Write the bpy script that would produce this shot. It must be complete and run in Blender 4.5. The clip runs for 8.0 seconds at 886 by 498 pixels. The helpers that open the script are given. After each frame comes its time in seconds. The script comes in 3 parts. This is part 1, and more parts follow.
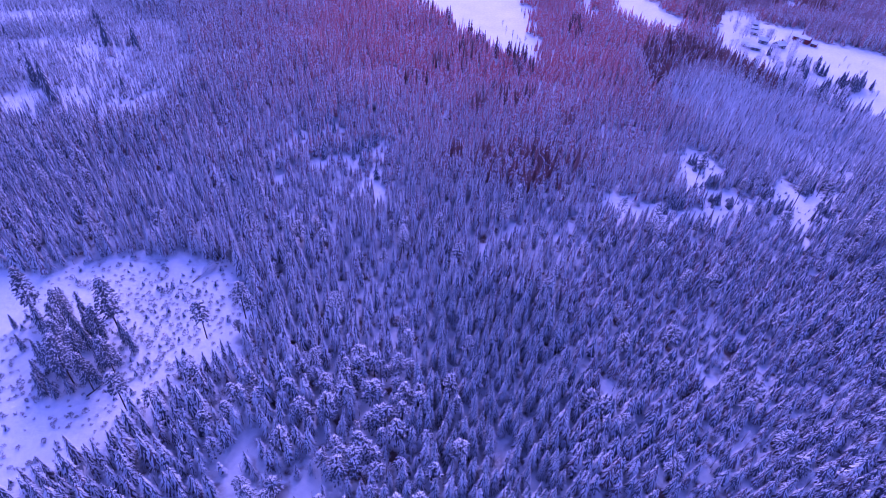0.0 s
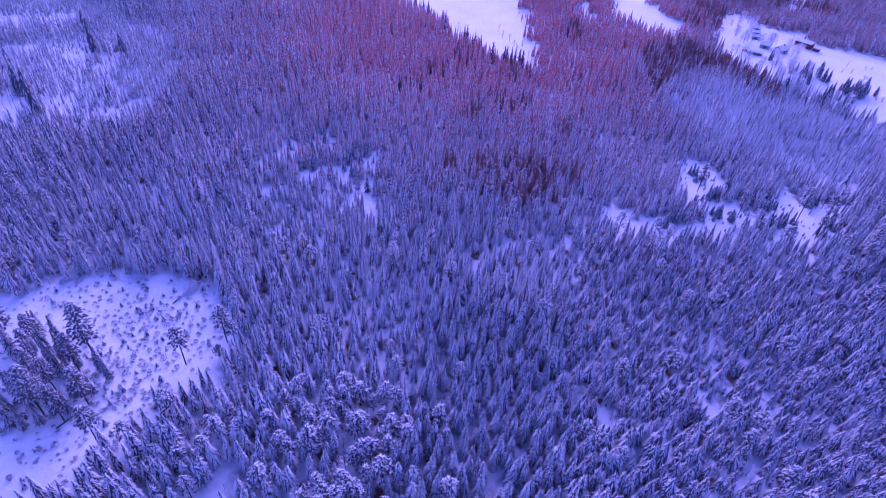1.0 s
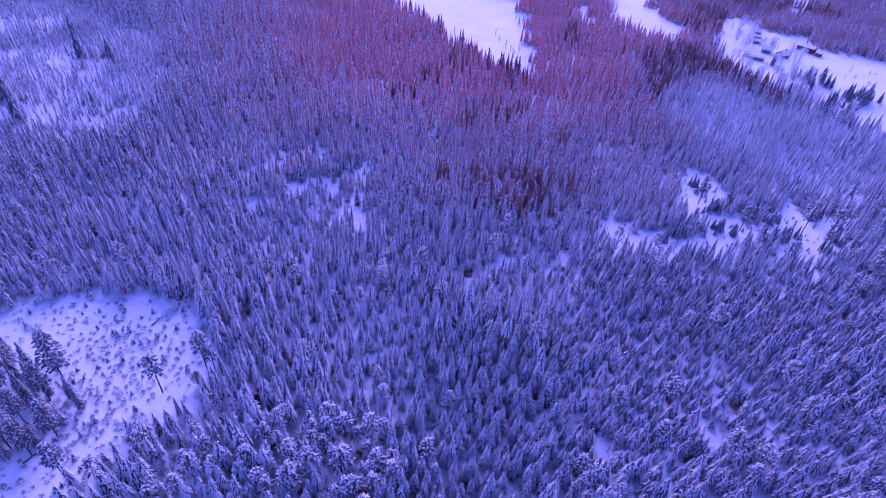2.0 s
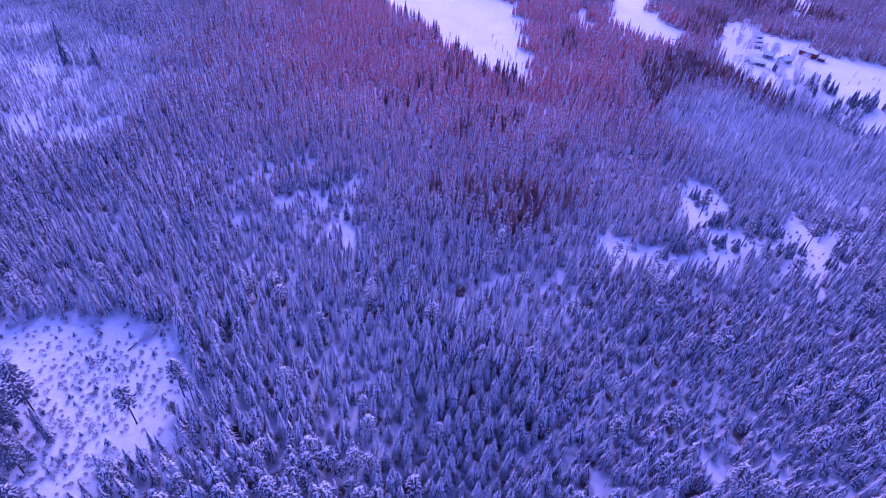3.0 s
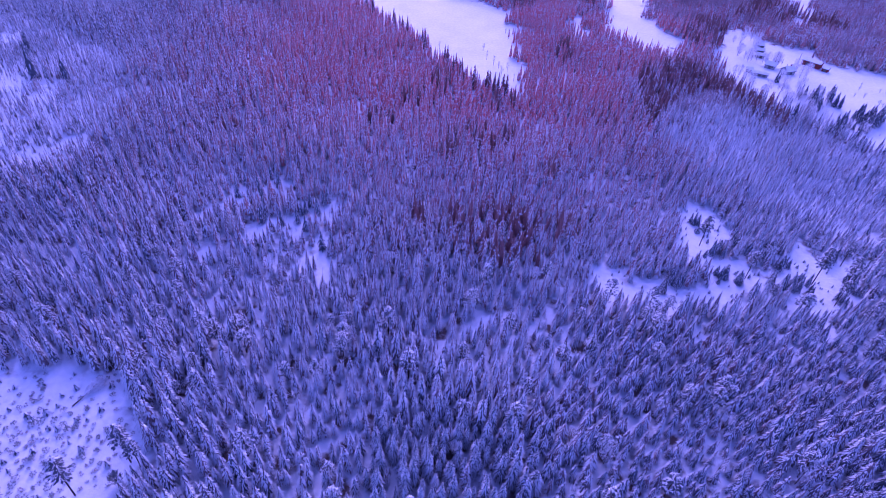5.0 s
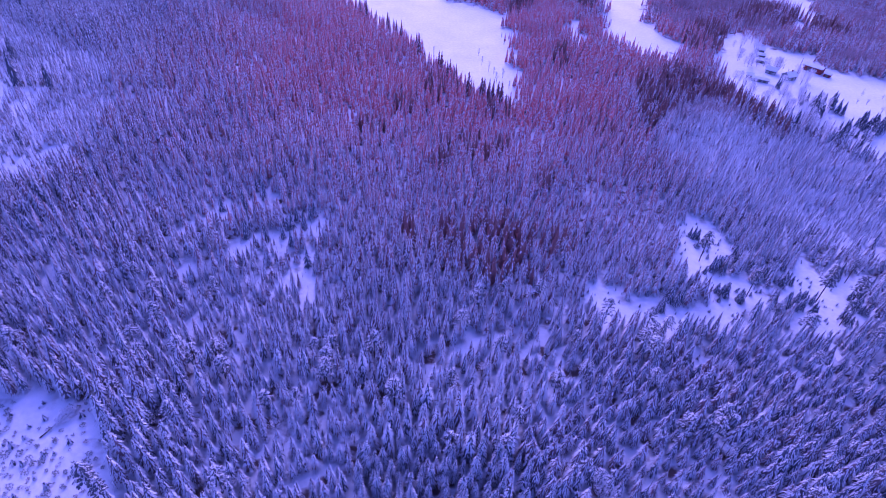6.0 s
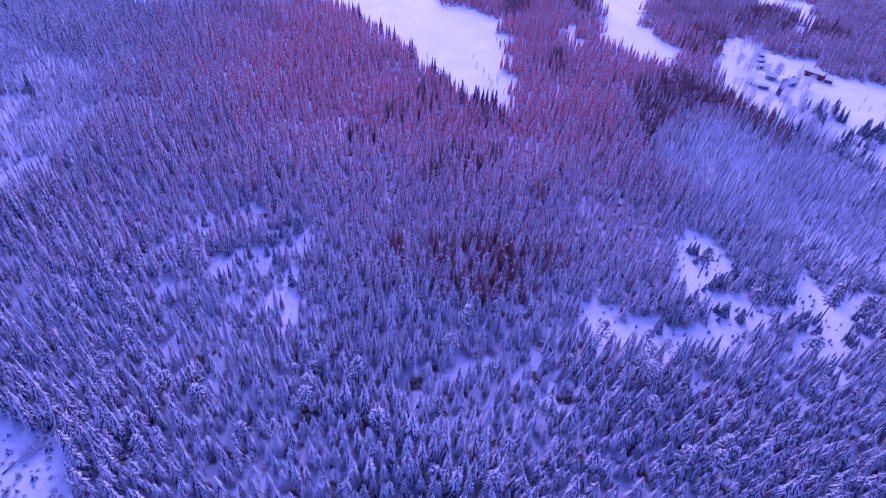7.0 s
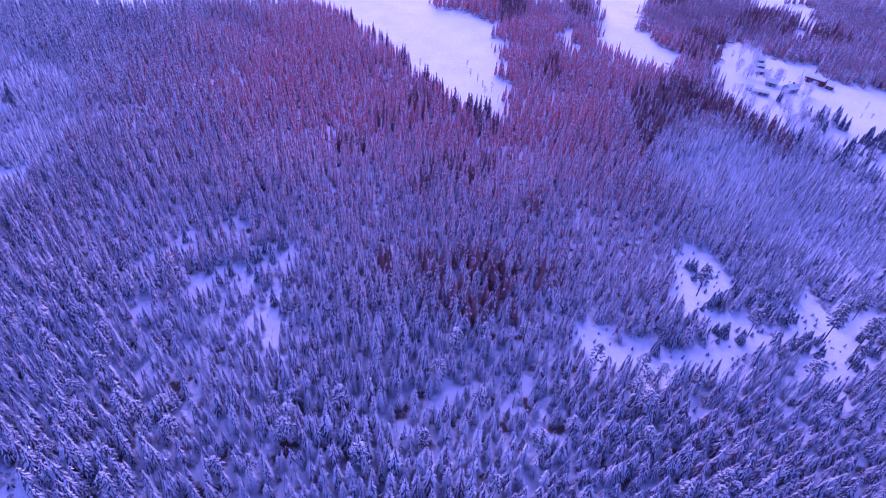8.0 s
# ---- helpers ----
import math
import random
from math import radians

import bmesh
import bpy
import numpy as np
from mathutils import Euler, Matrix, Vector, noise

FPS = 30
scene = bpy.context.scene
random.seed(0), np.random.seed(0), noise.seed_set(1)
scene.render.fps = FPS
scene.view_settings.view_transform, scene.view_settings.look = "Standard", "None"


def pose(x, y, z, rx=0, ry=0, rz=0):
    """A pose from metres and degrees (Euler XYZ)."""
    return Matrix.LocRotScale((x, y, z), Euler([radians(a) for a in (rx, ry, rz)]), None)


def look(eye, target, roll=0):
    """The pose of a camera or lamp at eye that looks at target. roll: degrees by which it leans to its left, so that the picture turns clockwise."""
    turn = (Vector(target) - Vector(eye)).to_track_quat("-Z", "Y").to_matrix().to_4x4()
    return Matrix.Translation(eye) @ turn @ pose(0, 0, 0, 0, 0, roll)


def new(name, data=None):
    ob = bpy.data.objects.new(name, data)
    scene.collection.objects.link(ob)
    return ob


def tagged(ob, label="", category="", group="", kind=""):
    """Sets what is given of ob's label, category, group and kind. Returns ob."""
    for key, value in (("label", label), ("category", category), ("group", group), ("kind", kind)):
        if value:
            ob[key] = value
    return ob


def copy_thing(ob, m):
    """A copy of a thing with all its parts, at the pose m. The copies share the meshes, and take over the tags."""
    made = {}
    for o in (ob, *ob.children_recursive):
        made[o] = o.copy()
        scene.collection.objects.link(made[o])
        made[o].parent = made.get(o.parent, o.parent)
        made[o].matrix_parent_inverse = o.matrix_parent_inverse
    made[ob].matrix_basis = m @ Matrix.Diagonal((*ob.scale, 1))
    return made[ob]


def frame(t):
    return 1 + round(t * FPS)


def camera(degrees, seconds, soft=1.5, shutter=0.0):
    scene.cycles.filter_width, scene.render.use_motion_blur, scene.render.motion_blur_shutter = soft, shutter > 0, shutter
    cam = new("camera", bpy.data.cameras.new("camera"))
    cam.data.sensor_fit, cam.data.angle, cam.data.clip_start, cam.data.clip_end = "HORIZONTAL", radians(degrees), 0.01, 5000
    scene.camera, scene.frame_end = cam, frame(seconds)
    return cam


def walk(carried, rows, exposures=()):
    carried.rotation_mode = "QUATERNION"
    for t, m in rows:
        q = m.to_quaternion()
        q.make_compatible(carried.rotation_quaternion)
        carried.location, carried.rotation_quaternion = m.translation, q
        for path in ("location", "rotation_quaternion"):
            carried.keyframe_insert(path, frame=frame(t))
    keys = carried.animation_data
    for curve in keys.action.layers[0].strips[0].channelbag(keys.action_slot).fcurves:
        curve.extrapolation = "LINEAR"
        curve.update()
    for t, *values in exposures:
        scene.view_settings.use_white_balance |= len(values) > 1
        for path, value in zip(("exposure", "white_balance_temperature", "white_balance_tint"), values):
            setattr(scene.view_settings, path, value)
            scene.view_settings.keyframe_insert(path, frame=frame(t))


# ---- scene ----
cam = camera(75.9, 8.0, soft=0.9)
METRES, EYE, TILT, LEAN, TURN = 79.0, 130.0, 0.0, 0.0, 0.0
ROWS = [
    (0.0, 0.0, 0.0, 0.0, 2.68, -39.24, -3.28),
    (0.5, 0.0146, 0.0611, 0.0007, 2.65, -39.24, -3.27),
    (1.0, 0.0298, 0.1224, 0.0019, 2.65, -39.24, -3.27),
    (1.5, 0.0448, 0.1834, 0.0027, 2.63, -39.26, -3.29),
    (3.0, 0.0913, 0.3656, 0.0044, 2.58, -39.2, -3.24),
    (3.5, 0.1067, 0.4263, 0.0053, 2.54, -39.2, -3.26),
    (4.0, 0.1228, 0.487, 0.0059, 2.51, -39.19, -3.23),
    (4.5, 0.1388, 0.5469, 0.0061, 2.48, -39.21, -3.26),
    (6.0, 0.1914, 0.7254, 0.0074, 2.4, -39.2, -3.27),
    (6.5, 0.2097, 0.7851, 0.0085, 2.37, -39.18, -3.31),
    (7.0, 0.2294, 0.8445, 0.0095, 2.33, -39.17, -3.28),
    (7.5, 0.2482, 0.9039, 0.0104, 2.29, -39.16, -3.3),
    (8.0, 0.2687, 0.9627, 0.0111, 2.25, -39.13, -3.29),
]
walk(cam, [(t, pose(0, 0, EYE, TILT, LEAN, TURN) @ pose(METRES * x, METRES * y, METRES * z, 90 + pitch, roll, yaw)) for t, x, y, z, yaw, pitch, roll in ROWS],
     exposures=[(0.0, 1.38, 4700, 102), (8.0, 1.38, 4700, 102)])

# ---- daylight: soft overcast winter sky, the sun hidden in cloud straight ahead ----
SUN_ELEVATION, SUN_AZIMUTH = 26.0, 0.0
world = bpy.data.worlds.new("winter_sky")
scene.world = world
world.use_nodes = True
wn, wl = world.node_tree.nodes, world.node_tree.links
sky = wn.new("ShaderNodeTexSky")
sky.sky_type = "NISHITA"
sky.sun_disc = False
sky.sun_elevation = radians(SUN_ELEVATION)
sky.sun_rotation = radians(SUN_AZIMUTH)
sky.dust_density = 2.0
wn["Background"].inputs["Strength"].default_value = 0.085
wl.new(sky.outputs[0], wn["Background"].inputs["Color"])

sun = new("sun", bpy.data.lights.new("sun", "SUN"))
sun.data.energy = 0.45
sun.data.angle = radians(60)
sun.data.color = (1.0, 0.80, 0.70)
_a, _e = radians(SUN_AZIMUTH), radians(SUN_ELEVATION)
sun.matrix_world = look((0, 0, 300), (-1000 * math.sin(_a) * math.cos(_e), -1000 * math.cos(_a) * math.cos(_e), 300 - 1000 * math.sin(_e)))


# ---- materials ----
def material(name, low, high, scale=1.0, rough=0.7, spec=0.5, bump=0.3, fine=6.0, tree=0.0, rust=None):
    """Two colours mixed by noise at a broad and a fine scale, shifted piece by piece."""
    m = bpy.data.materials.new(name)
    m.use_nodes = True
    n, l = m.node_tree.nodes, m.node_tree.links
    bsdf = n["Principled BSDF"]
    bsdf.inputs["Roughness"].default_value = rough
    bsdf.inputs["Specular IOR Level"].default_value = spec
    geo = n.new("ShaderNodeNewGeometry")
    broad, small = n.new("ShaderNodeTexNoise"), n.new("ShaderNodeTexNoise")
    for node, s in ((broad, scale), (small, scale * fine)):
        l.new(geo.outputs["Position"], node.inputs["Vector"])
        node.inputs["Scale"].default_value = s
        node.inputs["Detail"].default_value = 3.0
    add = n.new("ShaderNodeMath")
    add.operation = "ADD"
    l.new(broad.outputs["Fac"], add.inputs[0])
    l.new(small.outputs["Fac"], add.inputs[1])
    isl = n.new("ShaderNodeMath")
    isl.operation = "MULTIPLY_ADD"
    l.new(geo.outputs["Random Per Island"], isl.inputs[0])
    isl.inputs[1].default_value = 0.7 if tree else 0.0
    l.new(add.outputs[0], isl.inputs[2])
    last = isl
    if tree:
        attr = n.new("ShaderNodeAttribute")
        attr.attribute_name = "tree_tone"
        info = n.new("ShaderNodeObjectInfo")
        tone = n.new("ShaderNodeMath")
        tone.operation = "ADD"
        l.new(attr.outputs["Fac"], tone.inputs[0])
        l.new(info.outputs["Random"], tone.inputs[1])
        both = n.new("ShaderNodeMath")
        both.operation = "MULTIPLY_ADD"
        l.new(tone.outputs[0], both.inputs[0])
        both.inputs[1].default_value = tree
        l.new(isl.outputs[0], both.inputs[2])
        last = both
    span = n.new("ShaderNodeMapRange")
    span.inputs["From Min"].default_value = 0.7
    span.inputs["From Max"].default_value = 1.35 + (0.7 + tree if tree else 0.0)
    l.new(last.outputs[0], span.inputs["Value"])
    ramp = n.new("ShaderNodeMix")
    ramp.data_type = "RGBA"
    ramp.inputs["A"].default_value = (*low, 1)
    ramp.inputs["B"].default_value = (*high, 1)
    l.new(span.outputs[0], ramp.inputs["Factor"])
    # warm glow in the air, mixed into the base colour tree by tree
    if rust:
        brown, glow_attr, kept = n.new("ShaderNodeMix"), n.new("ShaderNodeAttribute"), ramp
        glow_attr.attribute_name = "rust"
        brown.data_type = "RGBA"
        l.new(glow_attr.outputs["Fac"], brown.inputs["Factor"])
        l.new(kept.outputs["Result"], brown.inputs["A"])
        brown.inputs["B"].default_value = (*rust, 1)
        ramp = brown
    l.new(ramp.outputs["Result"], bsdf.inputs["Base Color"])
    if bump:
        b = n.new("ShaderNodeBump")
        b.inputs["Strength"].default_value = bump
        b.inputs["Distance"].default_value = 0.3
        l.new(small.outputs["Fac"], b.inputs["Height"])
        l.new(b.outputs[0], bsdf.inputs["Normal"])
    return m


SNOW_GROUND = material("ground_snow", (0.64, 0.665, 0.69), (0.78, 0.795, 0.81), 0.06, 0.75, 0.25, 0.6, 9.0)
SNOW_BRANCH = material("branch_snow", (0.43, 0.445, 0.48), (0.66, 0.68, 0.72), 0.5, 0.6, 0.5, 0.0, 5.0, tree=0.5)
# the last colour of these needles is the reddish glow painted in northwards
NEEDLES = material("spruce_needles", (0.050, 0.060, 0.076), (0.118, 0.138, 0.166), 0.6, 0.7, 0.3, 0.0, 5.0, tree=0.5, rust=(0.50, 0.18, 0.17))
DARK_BROWN = material("dark_brown_needles", (0.14, 0.064, 0.062), (0.27, 0.125, 0.118), 0.5, 0.7, 0.3, 0.0, 5.0, tree=0.5)
# pale for hoar frost, and for haze painted onto the far trees
FROST_HAZE_NEEDLES = material("hoar_frosted_needles", (0.15, 0.16, 0.165), (0.32, 0.33, 0.335), 0.5, 0.75, 0.3, 0.0, 5.0, tree=0.5, rust=(0.62, 0.27, 0.25))
# needles that take the painted red glow most strongly
GLOW_TINTED = material("rusty_needles", (0.13, 0.115, 0.115), (0.25, 0.215, 0.21), 0.5, 0.7, 0.3, 0.0, 5.0, tree=0.5, rust=(0.60, 0.185, 0.17))
TWIGS = material("frosted_twigs", (0.50, 0.50, 0.53), (0.80, 0.80, 0.83), 0.4, 0.7, 0.3, 0.0, 5.0, tree=0.5)
BARE_TWIGS = material("bare_twigs", (0.27, 0.18, 0.20), (0.44, 0.32, 0.34), 0.4, 0.7, 0.3, 0.0, 5.0, tree=0.5)
BARK = material("bark", (0.035, 0.025, 0.022), (0.10, 0.075, 0.06), 1.5, 0.85, 0.2, 0.4, 4.0)
RED_BOARDS = material("red_boards", (0.17, 0.026, 0.026), (0.28, 0.048, 0.044), 0.9, 0.8, 0.3, 0.3, 5.0)
PALE_BOARDS = material("pale_boards", (0.26, 0.26, 0.27), (0.42, 0.42, 0.43), 0.9, 0.8, 0.3, 0.3, 5.0)
GREY_BOARDS = material("grey_boards", (0.08, 0.075, 0.075), (0.19, 0.18, 0.17), 0.9, 0.8, 0.3, 0.3, 5.0)
DARK_ROOF = material("roof_sheet", (0.05, 0.045, 0.045), (0.10, 0.09, 0.09), 0.8, 0.6, 0.4, 0.2, 5.0)
PANE = material("window_pane", (0.02, 0.022, 0.028), (0.03, 0.034, 0.04), 0.8, 0.08, 0.5, 0.0, 5.0)
WHITE_TRIM = material("white_trim", (0.62, 0.61, 0.60), (0.76, 0.75, 0.74), 1.2, 0.6, 0.4, 0.0, 5.0)


def forest_floor():
    """Snow, with bare brown litter in patches under the trees."""
    m = material("forest_floor", (0.64, 0.665, 0.69), (0.78, 0.795, 0.81), 0.06, 0.75, 0.25, 0.6, 9.0)
    n, l = m.node_tree.nodes, m.node_tree.links
    bsdf = n["Principled BSDF"]
    snow = bsdf.inputs["Base Color"].links[0].from_socket
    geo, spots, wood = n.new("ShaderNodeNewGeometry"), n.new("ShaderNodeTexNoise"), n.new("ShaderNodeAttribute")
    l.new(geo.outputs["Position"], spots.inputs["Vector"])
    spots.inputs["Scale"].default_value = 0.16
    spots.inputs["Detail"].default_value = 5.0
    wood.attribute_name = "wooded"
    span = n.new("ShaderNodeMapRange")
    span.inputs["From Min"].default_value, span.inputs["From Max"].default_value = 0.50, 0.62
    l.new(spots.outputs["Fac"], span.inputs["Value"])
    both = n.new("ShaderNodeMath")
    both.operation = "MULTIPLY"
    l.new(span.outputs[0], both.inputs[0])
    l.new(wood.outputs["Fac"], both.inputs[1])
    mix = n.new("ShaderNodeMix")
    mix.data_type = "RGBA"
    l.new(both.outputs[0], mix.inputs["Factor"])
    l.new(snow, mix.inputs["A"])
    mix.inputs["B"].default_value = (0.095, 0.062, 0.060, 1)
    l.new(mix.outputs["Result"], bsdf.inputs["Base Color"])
    return m


FOREST_FLOOR = forest_floor()


# ---- ground ----
def hills(x, y):
    """Height of the ground: soft rolling, with a low rise under the young wood."""
    x, y = np.asarray(x, float), np.asarray(y, float)
    z = 0.45 * np.sin(x * 0.045 + 0.6) * np.sin(y * 0.038 + 1.1) + 0.25 * np.sin(x * 0.11 + y * 0.07)
    z = z + 3.0 * np.exp(-(((x - 152) / 34) ** 2 + ((y - 318) / 30) ** 2))
    return z


def inside(x, y, poly):
    x, y = np.asarray(x, float), np.asarray(y, float)
    hit = np.zeros(x.shape, bool)
    for (x0, y0), (x1, y1) in zip(poly, poly[1:] + poly[:1]):
        cross = ((y0 > y) != (y1 > y)) & (x < (x1 - x0) * (y - y0) / ((y1 - y0) or 1e-9) + x0)
        hit ^= cross
    return hit


def blobs(x, y, spots):
    hit = np.zeros(np.asarray(x).shape, bool)
    for cx, cy, rx, ry in spots:
        hit |= ((x - cx) / rx) ** 2 + ((y - cy) / ry) ** 2 < 1
    return hit


def mesh_from(name, verts, tris, mats, index=None, tone=None, rust=None):
    """A triangle mesh from numpy arrays."""
    me = bpy.data.meshes.new(name)
    verts, tris = np.asarray(verts, np.float32), np.asarray(tris, np.int32)
    me.vertices.add(len(verts))
    me.vertices.foreach_set("co", verts.ravel())
    me.loops.add(tris.size)
    me.loops.foreach_set("vertex_index", tris.ravel())
    me.polygons.add(len(tris))
    me.polygons.foreach_set("loop_start", np.arange(0, tris.size, 3, dtype=np.int32))
    for m in mats:
        me.materials.append(m)
    if index is not None:
        me.polygons.foreach_set("material_index", np.asarray(index, np.int32))
    if tone is not None:
        me.attributes.new("tree_tone", "FLOAT", "POINT").data.foreach_set("value", np.asarray(tone, np.float32))
    if rust is not None:
        me.attributes.new("rust", "FLOAT", "POINT").data.foreach_set("value", np.asarray(rust, np.float32))
    me.update(calc_edges=True)
    return me


def ground_sheet():
    """One sheet from under the camera out to the horizon, finer in the middle."""
    def axis(a, b, step):
        inner = np.arange(a, b + 1, step)
        far = np.array([60.0, 200.0, 600.0, 1500.0, 3500.0])
        return np.concatenate([a - far[::-1], inner, b + far])
    xs, ys = axis(-420, 520, 5.0), axis(-80, 760, 5.0)
    gx, gy = np.meshgrid(xs, ys)
    v = np.stack([gx.ravel(), gy.ravel(), hills(gx, gy).ravel()], 1)
    nx, ny = len(xs), len(ys)
    i = (np.arange(ny - 1)[:, None] * nx + np.arange(nx - 1)).ravel()
    tris = np.concatenate([np.stack([i, i + 1, i + nx + 1], 1), np.stack([i, i + nx + 1, i + nx], 1)])
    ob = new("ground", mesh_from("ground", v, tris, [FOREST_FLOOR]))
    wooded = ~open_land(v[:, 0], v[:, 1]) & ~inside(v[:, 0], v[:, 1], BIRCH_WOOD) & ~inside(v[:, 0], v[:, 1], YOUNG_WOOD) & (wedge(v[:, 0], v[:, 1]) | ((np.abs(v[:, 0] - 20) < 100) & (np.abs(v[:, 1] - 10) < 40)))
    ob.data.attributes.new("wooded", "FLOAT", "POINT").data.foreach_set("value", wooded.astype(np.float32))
    ob.data.polygons.foreach_set("use_smooth", np.ones(len(tris), bool))
    return tagged(ob, "gently rolling forest floor under deep fresh snow", "ground", kind="structure")


# ---- plan: clearings and stands of trees ----
BIG_CLEARING = [(-190, 150), (-143, 132), (-133, 130), (-127, 134), (-111, 142), (-93, 145), (-74, 145), (-66, 137), (-56, 122), (-55, 111),
                (-63, 98), (-72, 92), (-75, 79), (-80, 71), (-86, 64), (-93, 59), (-113, 48), (-190, 60)]
LAKE = [(-89, 522), (-60, 487), (-42, 466), (-15, 427), (-1, 397), (17, 368), (26, 349), (37, 346), (50, 342), (54, 376), (54, 409), (53, 446),
        (53, 479), (48, 505), (27, 518), (0, 536), (-14, 545), (-60, 580), (-110, 590)]
FAR_FIELD = [(135, 600), (127, 521), (115, 452), (137, 449), (145, 437), (157, 416), (175, 465), (159, 484), (158, 508), (169, 544), (193, 610)]
FARM = [(221, 509), (226, 492), (236, 483), (243, 458), (263, 467), (261, 446), (271, 430), (291, 422), (340, 400), (330, 330), (260, 300), (224, 308),
        (221, 318), (214, 324), (203, 331), (204, 349), (194, 344), (183, 357), (179, 379), (184, 429)]
GLADE_A = [(75, 215), (68, 203), (62, 193), (68, 187), (79, 186), (91, 184), (108, 188), (120, 197), (109, 199), (95, 200), (77, 201)]
GLADE_B = [(110, 210), (122, 215), (134, 209), (126, 196), (111, 194), (108, 203)]
GLADE_C = [(106, 247), (117, 253), (123, 242), (126, 227), (126, 221), (109, 209), (99, 213), (104, 237)]
GLADE_D = [(138, 212), (151, 229), (153, 217), (168, 220), (174, 218), (153, 190), (134, 187), (122, 185), (129, 193)]
CLEARINGS = [BIG_CLEARING, LAKE, FAR_FIELD, FARM, GLADE_A, GLADE_B, GLADE_C, GLADE_D]
GAPS = [(-71, 232, 5, 12), (-56, 238, 6, 9), (-41, 222, 6, 12), (-33, 226, 4, 8), (-53, 212, 6, 6), (-46, 216, 4, 6), (-30, 202, 3, 9), (-27, 191, 2, 7),
        (-70, 199, 4, 5), (-77, 218, 2, 7), (-39, 213, 4, 6)]
GAPS += [(99, 474, 8, 30), (-45, 72, 5, 10), (48, 103, 3, 4), (79, 108, 3, 4), (63, 94, 2, 4),
        (19, 81, 3, 4), (-29, 66, 6, 4), (26, 171, 4, 5), (13, 161, 2, 4), (96, 173, 4, 5), (-43, 161, 3, 4), (52, 165, 3, 4), (26, 154, 3, 4),
        (283, 522, 10, 14), (-198, 488, 13, 14), (-218, 494, 8, 10), (300, 595, 27, 24), (305, 556, 9, 28)]
BIRCH_WOOD = [(-340, 400), (-258, 412), (-171, 354), (-144, 304), (-139, 254), (-150, 237), (-179, 241), (-206, 228), (-240, 225)]
BIRCH_GAPS = [(-194, 257, 16, 8), (-206, 254, 14, 9), (-210, 317, 8, 9), (-275, 364, 18, 10), (-245, 319, 10, 8), (-253, 375, 12, 9), (-158, 251, 10, 6),
              (-209, 242, 12, 6), (-192, 320, 8, 6), (-152, 265, 6, 7), (-191, 303, 7, 5)]
YOUNG_WOOD = [(134, 351), (153, 363), (169, 347), (185, 318), (215, 310), (250, 303), (228, 252), (188, 234), (163, 238), (144, 250), (128, 262), (118, 271), (119, 306)]
DARK_STAND = [(121, 380), (154, 410), (175, 388), (187, 340), (194, 326), (173, 334), (167, 350), (143, 359), (112, 312)]
BROWN_CLUMPS = [(264, 558, 15, 14), (202, 487, 14, 15), (292, 508, 20, 11), (114, 531, 8, 14), (82, 423, 5, 6), (64, 534, 10, 12), (197, 573, 12, 12)]
HAZY_BIRCHES = [(170, 530, 12, 22), (185, 506, 16, 14), (206, 540, 18, 16), (231, 552, 18, 18), (243, 507, 14, 10), (286, 450, 14, 8), (341, 547, 14, 14), (326, 489, 14, 10)]
BIRCH_FRINGE = [(150, 352, 13, 9), (164, 357, 12, 9), (173, 345, 9, 12), (180, 330, 8, 13), (160, 346, 12, 8), (138, 340, 9, 10)]
DARK_SPOTS = [(35, 215, 21, 18), (12, 224, 12, 8), (54, 220, 11, 9), (-22, 303, 8, 6), (-10, 329, 10, 5), (90, 314, 7, 5), (-88, 284, 6, 4),
              (81, 406, 6, 9), (60, 512, 10, 14), (187, 460, 16, 18), (57, 261, 4, 5), (14, 275, 8, 5), (289, 531, 26, 18), (249, 529, 22, 18),
              (30, 290, 20, 9), (8, 350, 12, 12), (40, 330, 10, 8)]


# ---- trees: prototypes as plain arrays (verts, tris, material index) ----
class Shape:
    def __init__(self):
        self.v, self.t, self.m = [], [], []

    def add(self, verts, tris, mat):
        k = len(self.v)
        self.v += [tuple(p) for p in verts]
        self.t += [tuple(k + i for i in f) for f in tris]
        self.m += [mat] * len(tris)

    def tube(self, path, sides, mat):
        """A tapered tube along (x, y, z, radius) points, with a closed top."""
        verts, tris = [], []
        for x, y, z, r in path:
            verts += [(x + r * math.cos(2 * math.pi * i / sides), y + r * math.sin(2 * math.pi * i / sides), z) for i in range(sides)]
        for s in range(len(path) - 1):
            for i in range(sides):
                a, b = s * sides + i, s * sides + (i + 1) % sides
                tris += [(a, b, b + sides), (a, b + sides, a + sides)]
        top = (len(path) - 1) * sides
        tris += [(top, top + i, top + i + 1) for i in range(1, sides - 1)]
        self.add(verts, tris, mat)

    def blade(self, root, angle, reach, rise, droop, width, mat, lift=0.0, start=0.12, roll=0.0, kink=0.55, plain=False):
        """A drooping bough: narrow at the stem, widest past its middle, pointed at the tip."""
        c, s = math.cos(angle), math.sin(angle)
        x, y, z = root

        def at(f, side):
            zz = z + lift + rise * f - droop * f * f + side * roll
            return (x + c * reach * f - s * side, y + s * reach * f + c * side, zz)
        w = width / 2
        if plain == 2:
            self.add([at(start, -w), at(start, w), at(1.0, 0.0)], [(0, 2, 1)], mat)
            return
        if plain:
            self.add([at(start, 0.0), at(kink, w), at(kink, -w), at(1.0, 0.0)], [(0, 2, 1), (2, 3, 1)], mat)
            return
        self.add([at(start, -w * 0.35), at(start, w * 0.35), at(kink, w), at(kink, -w), at(1.0, 0.0)], [(0, 2, 1), (0, 3, 2), (3, 4, 2)], mat)

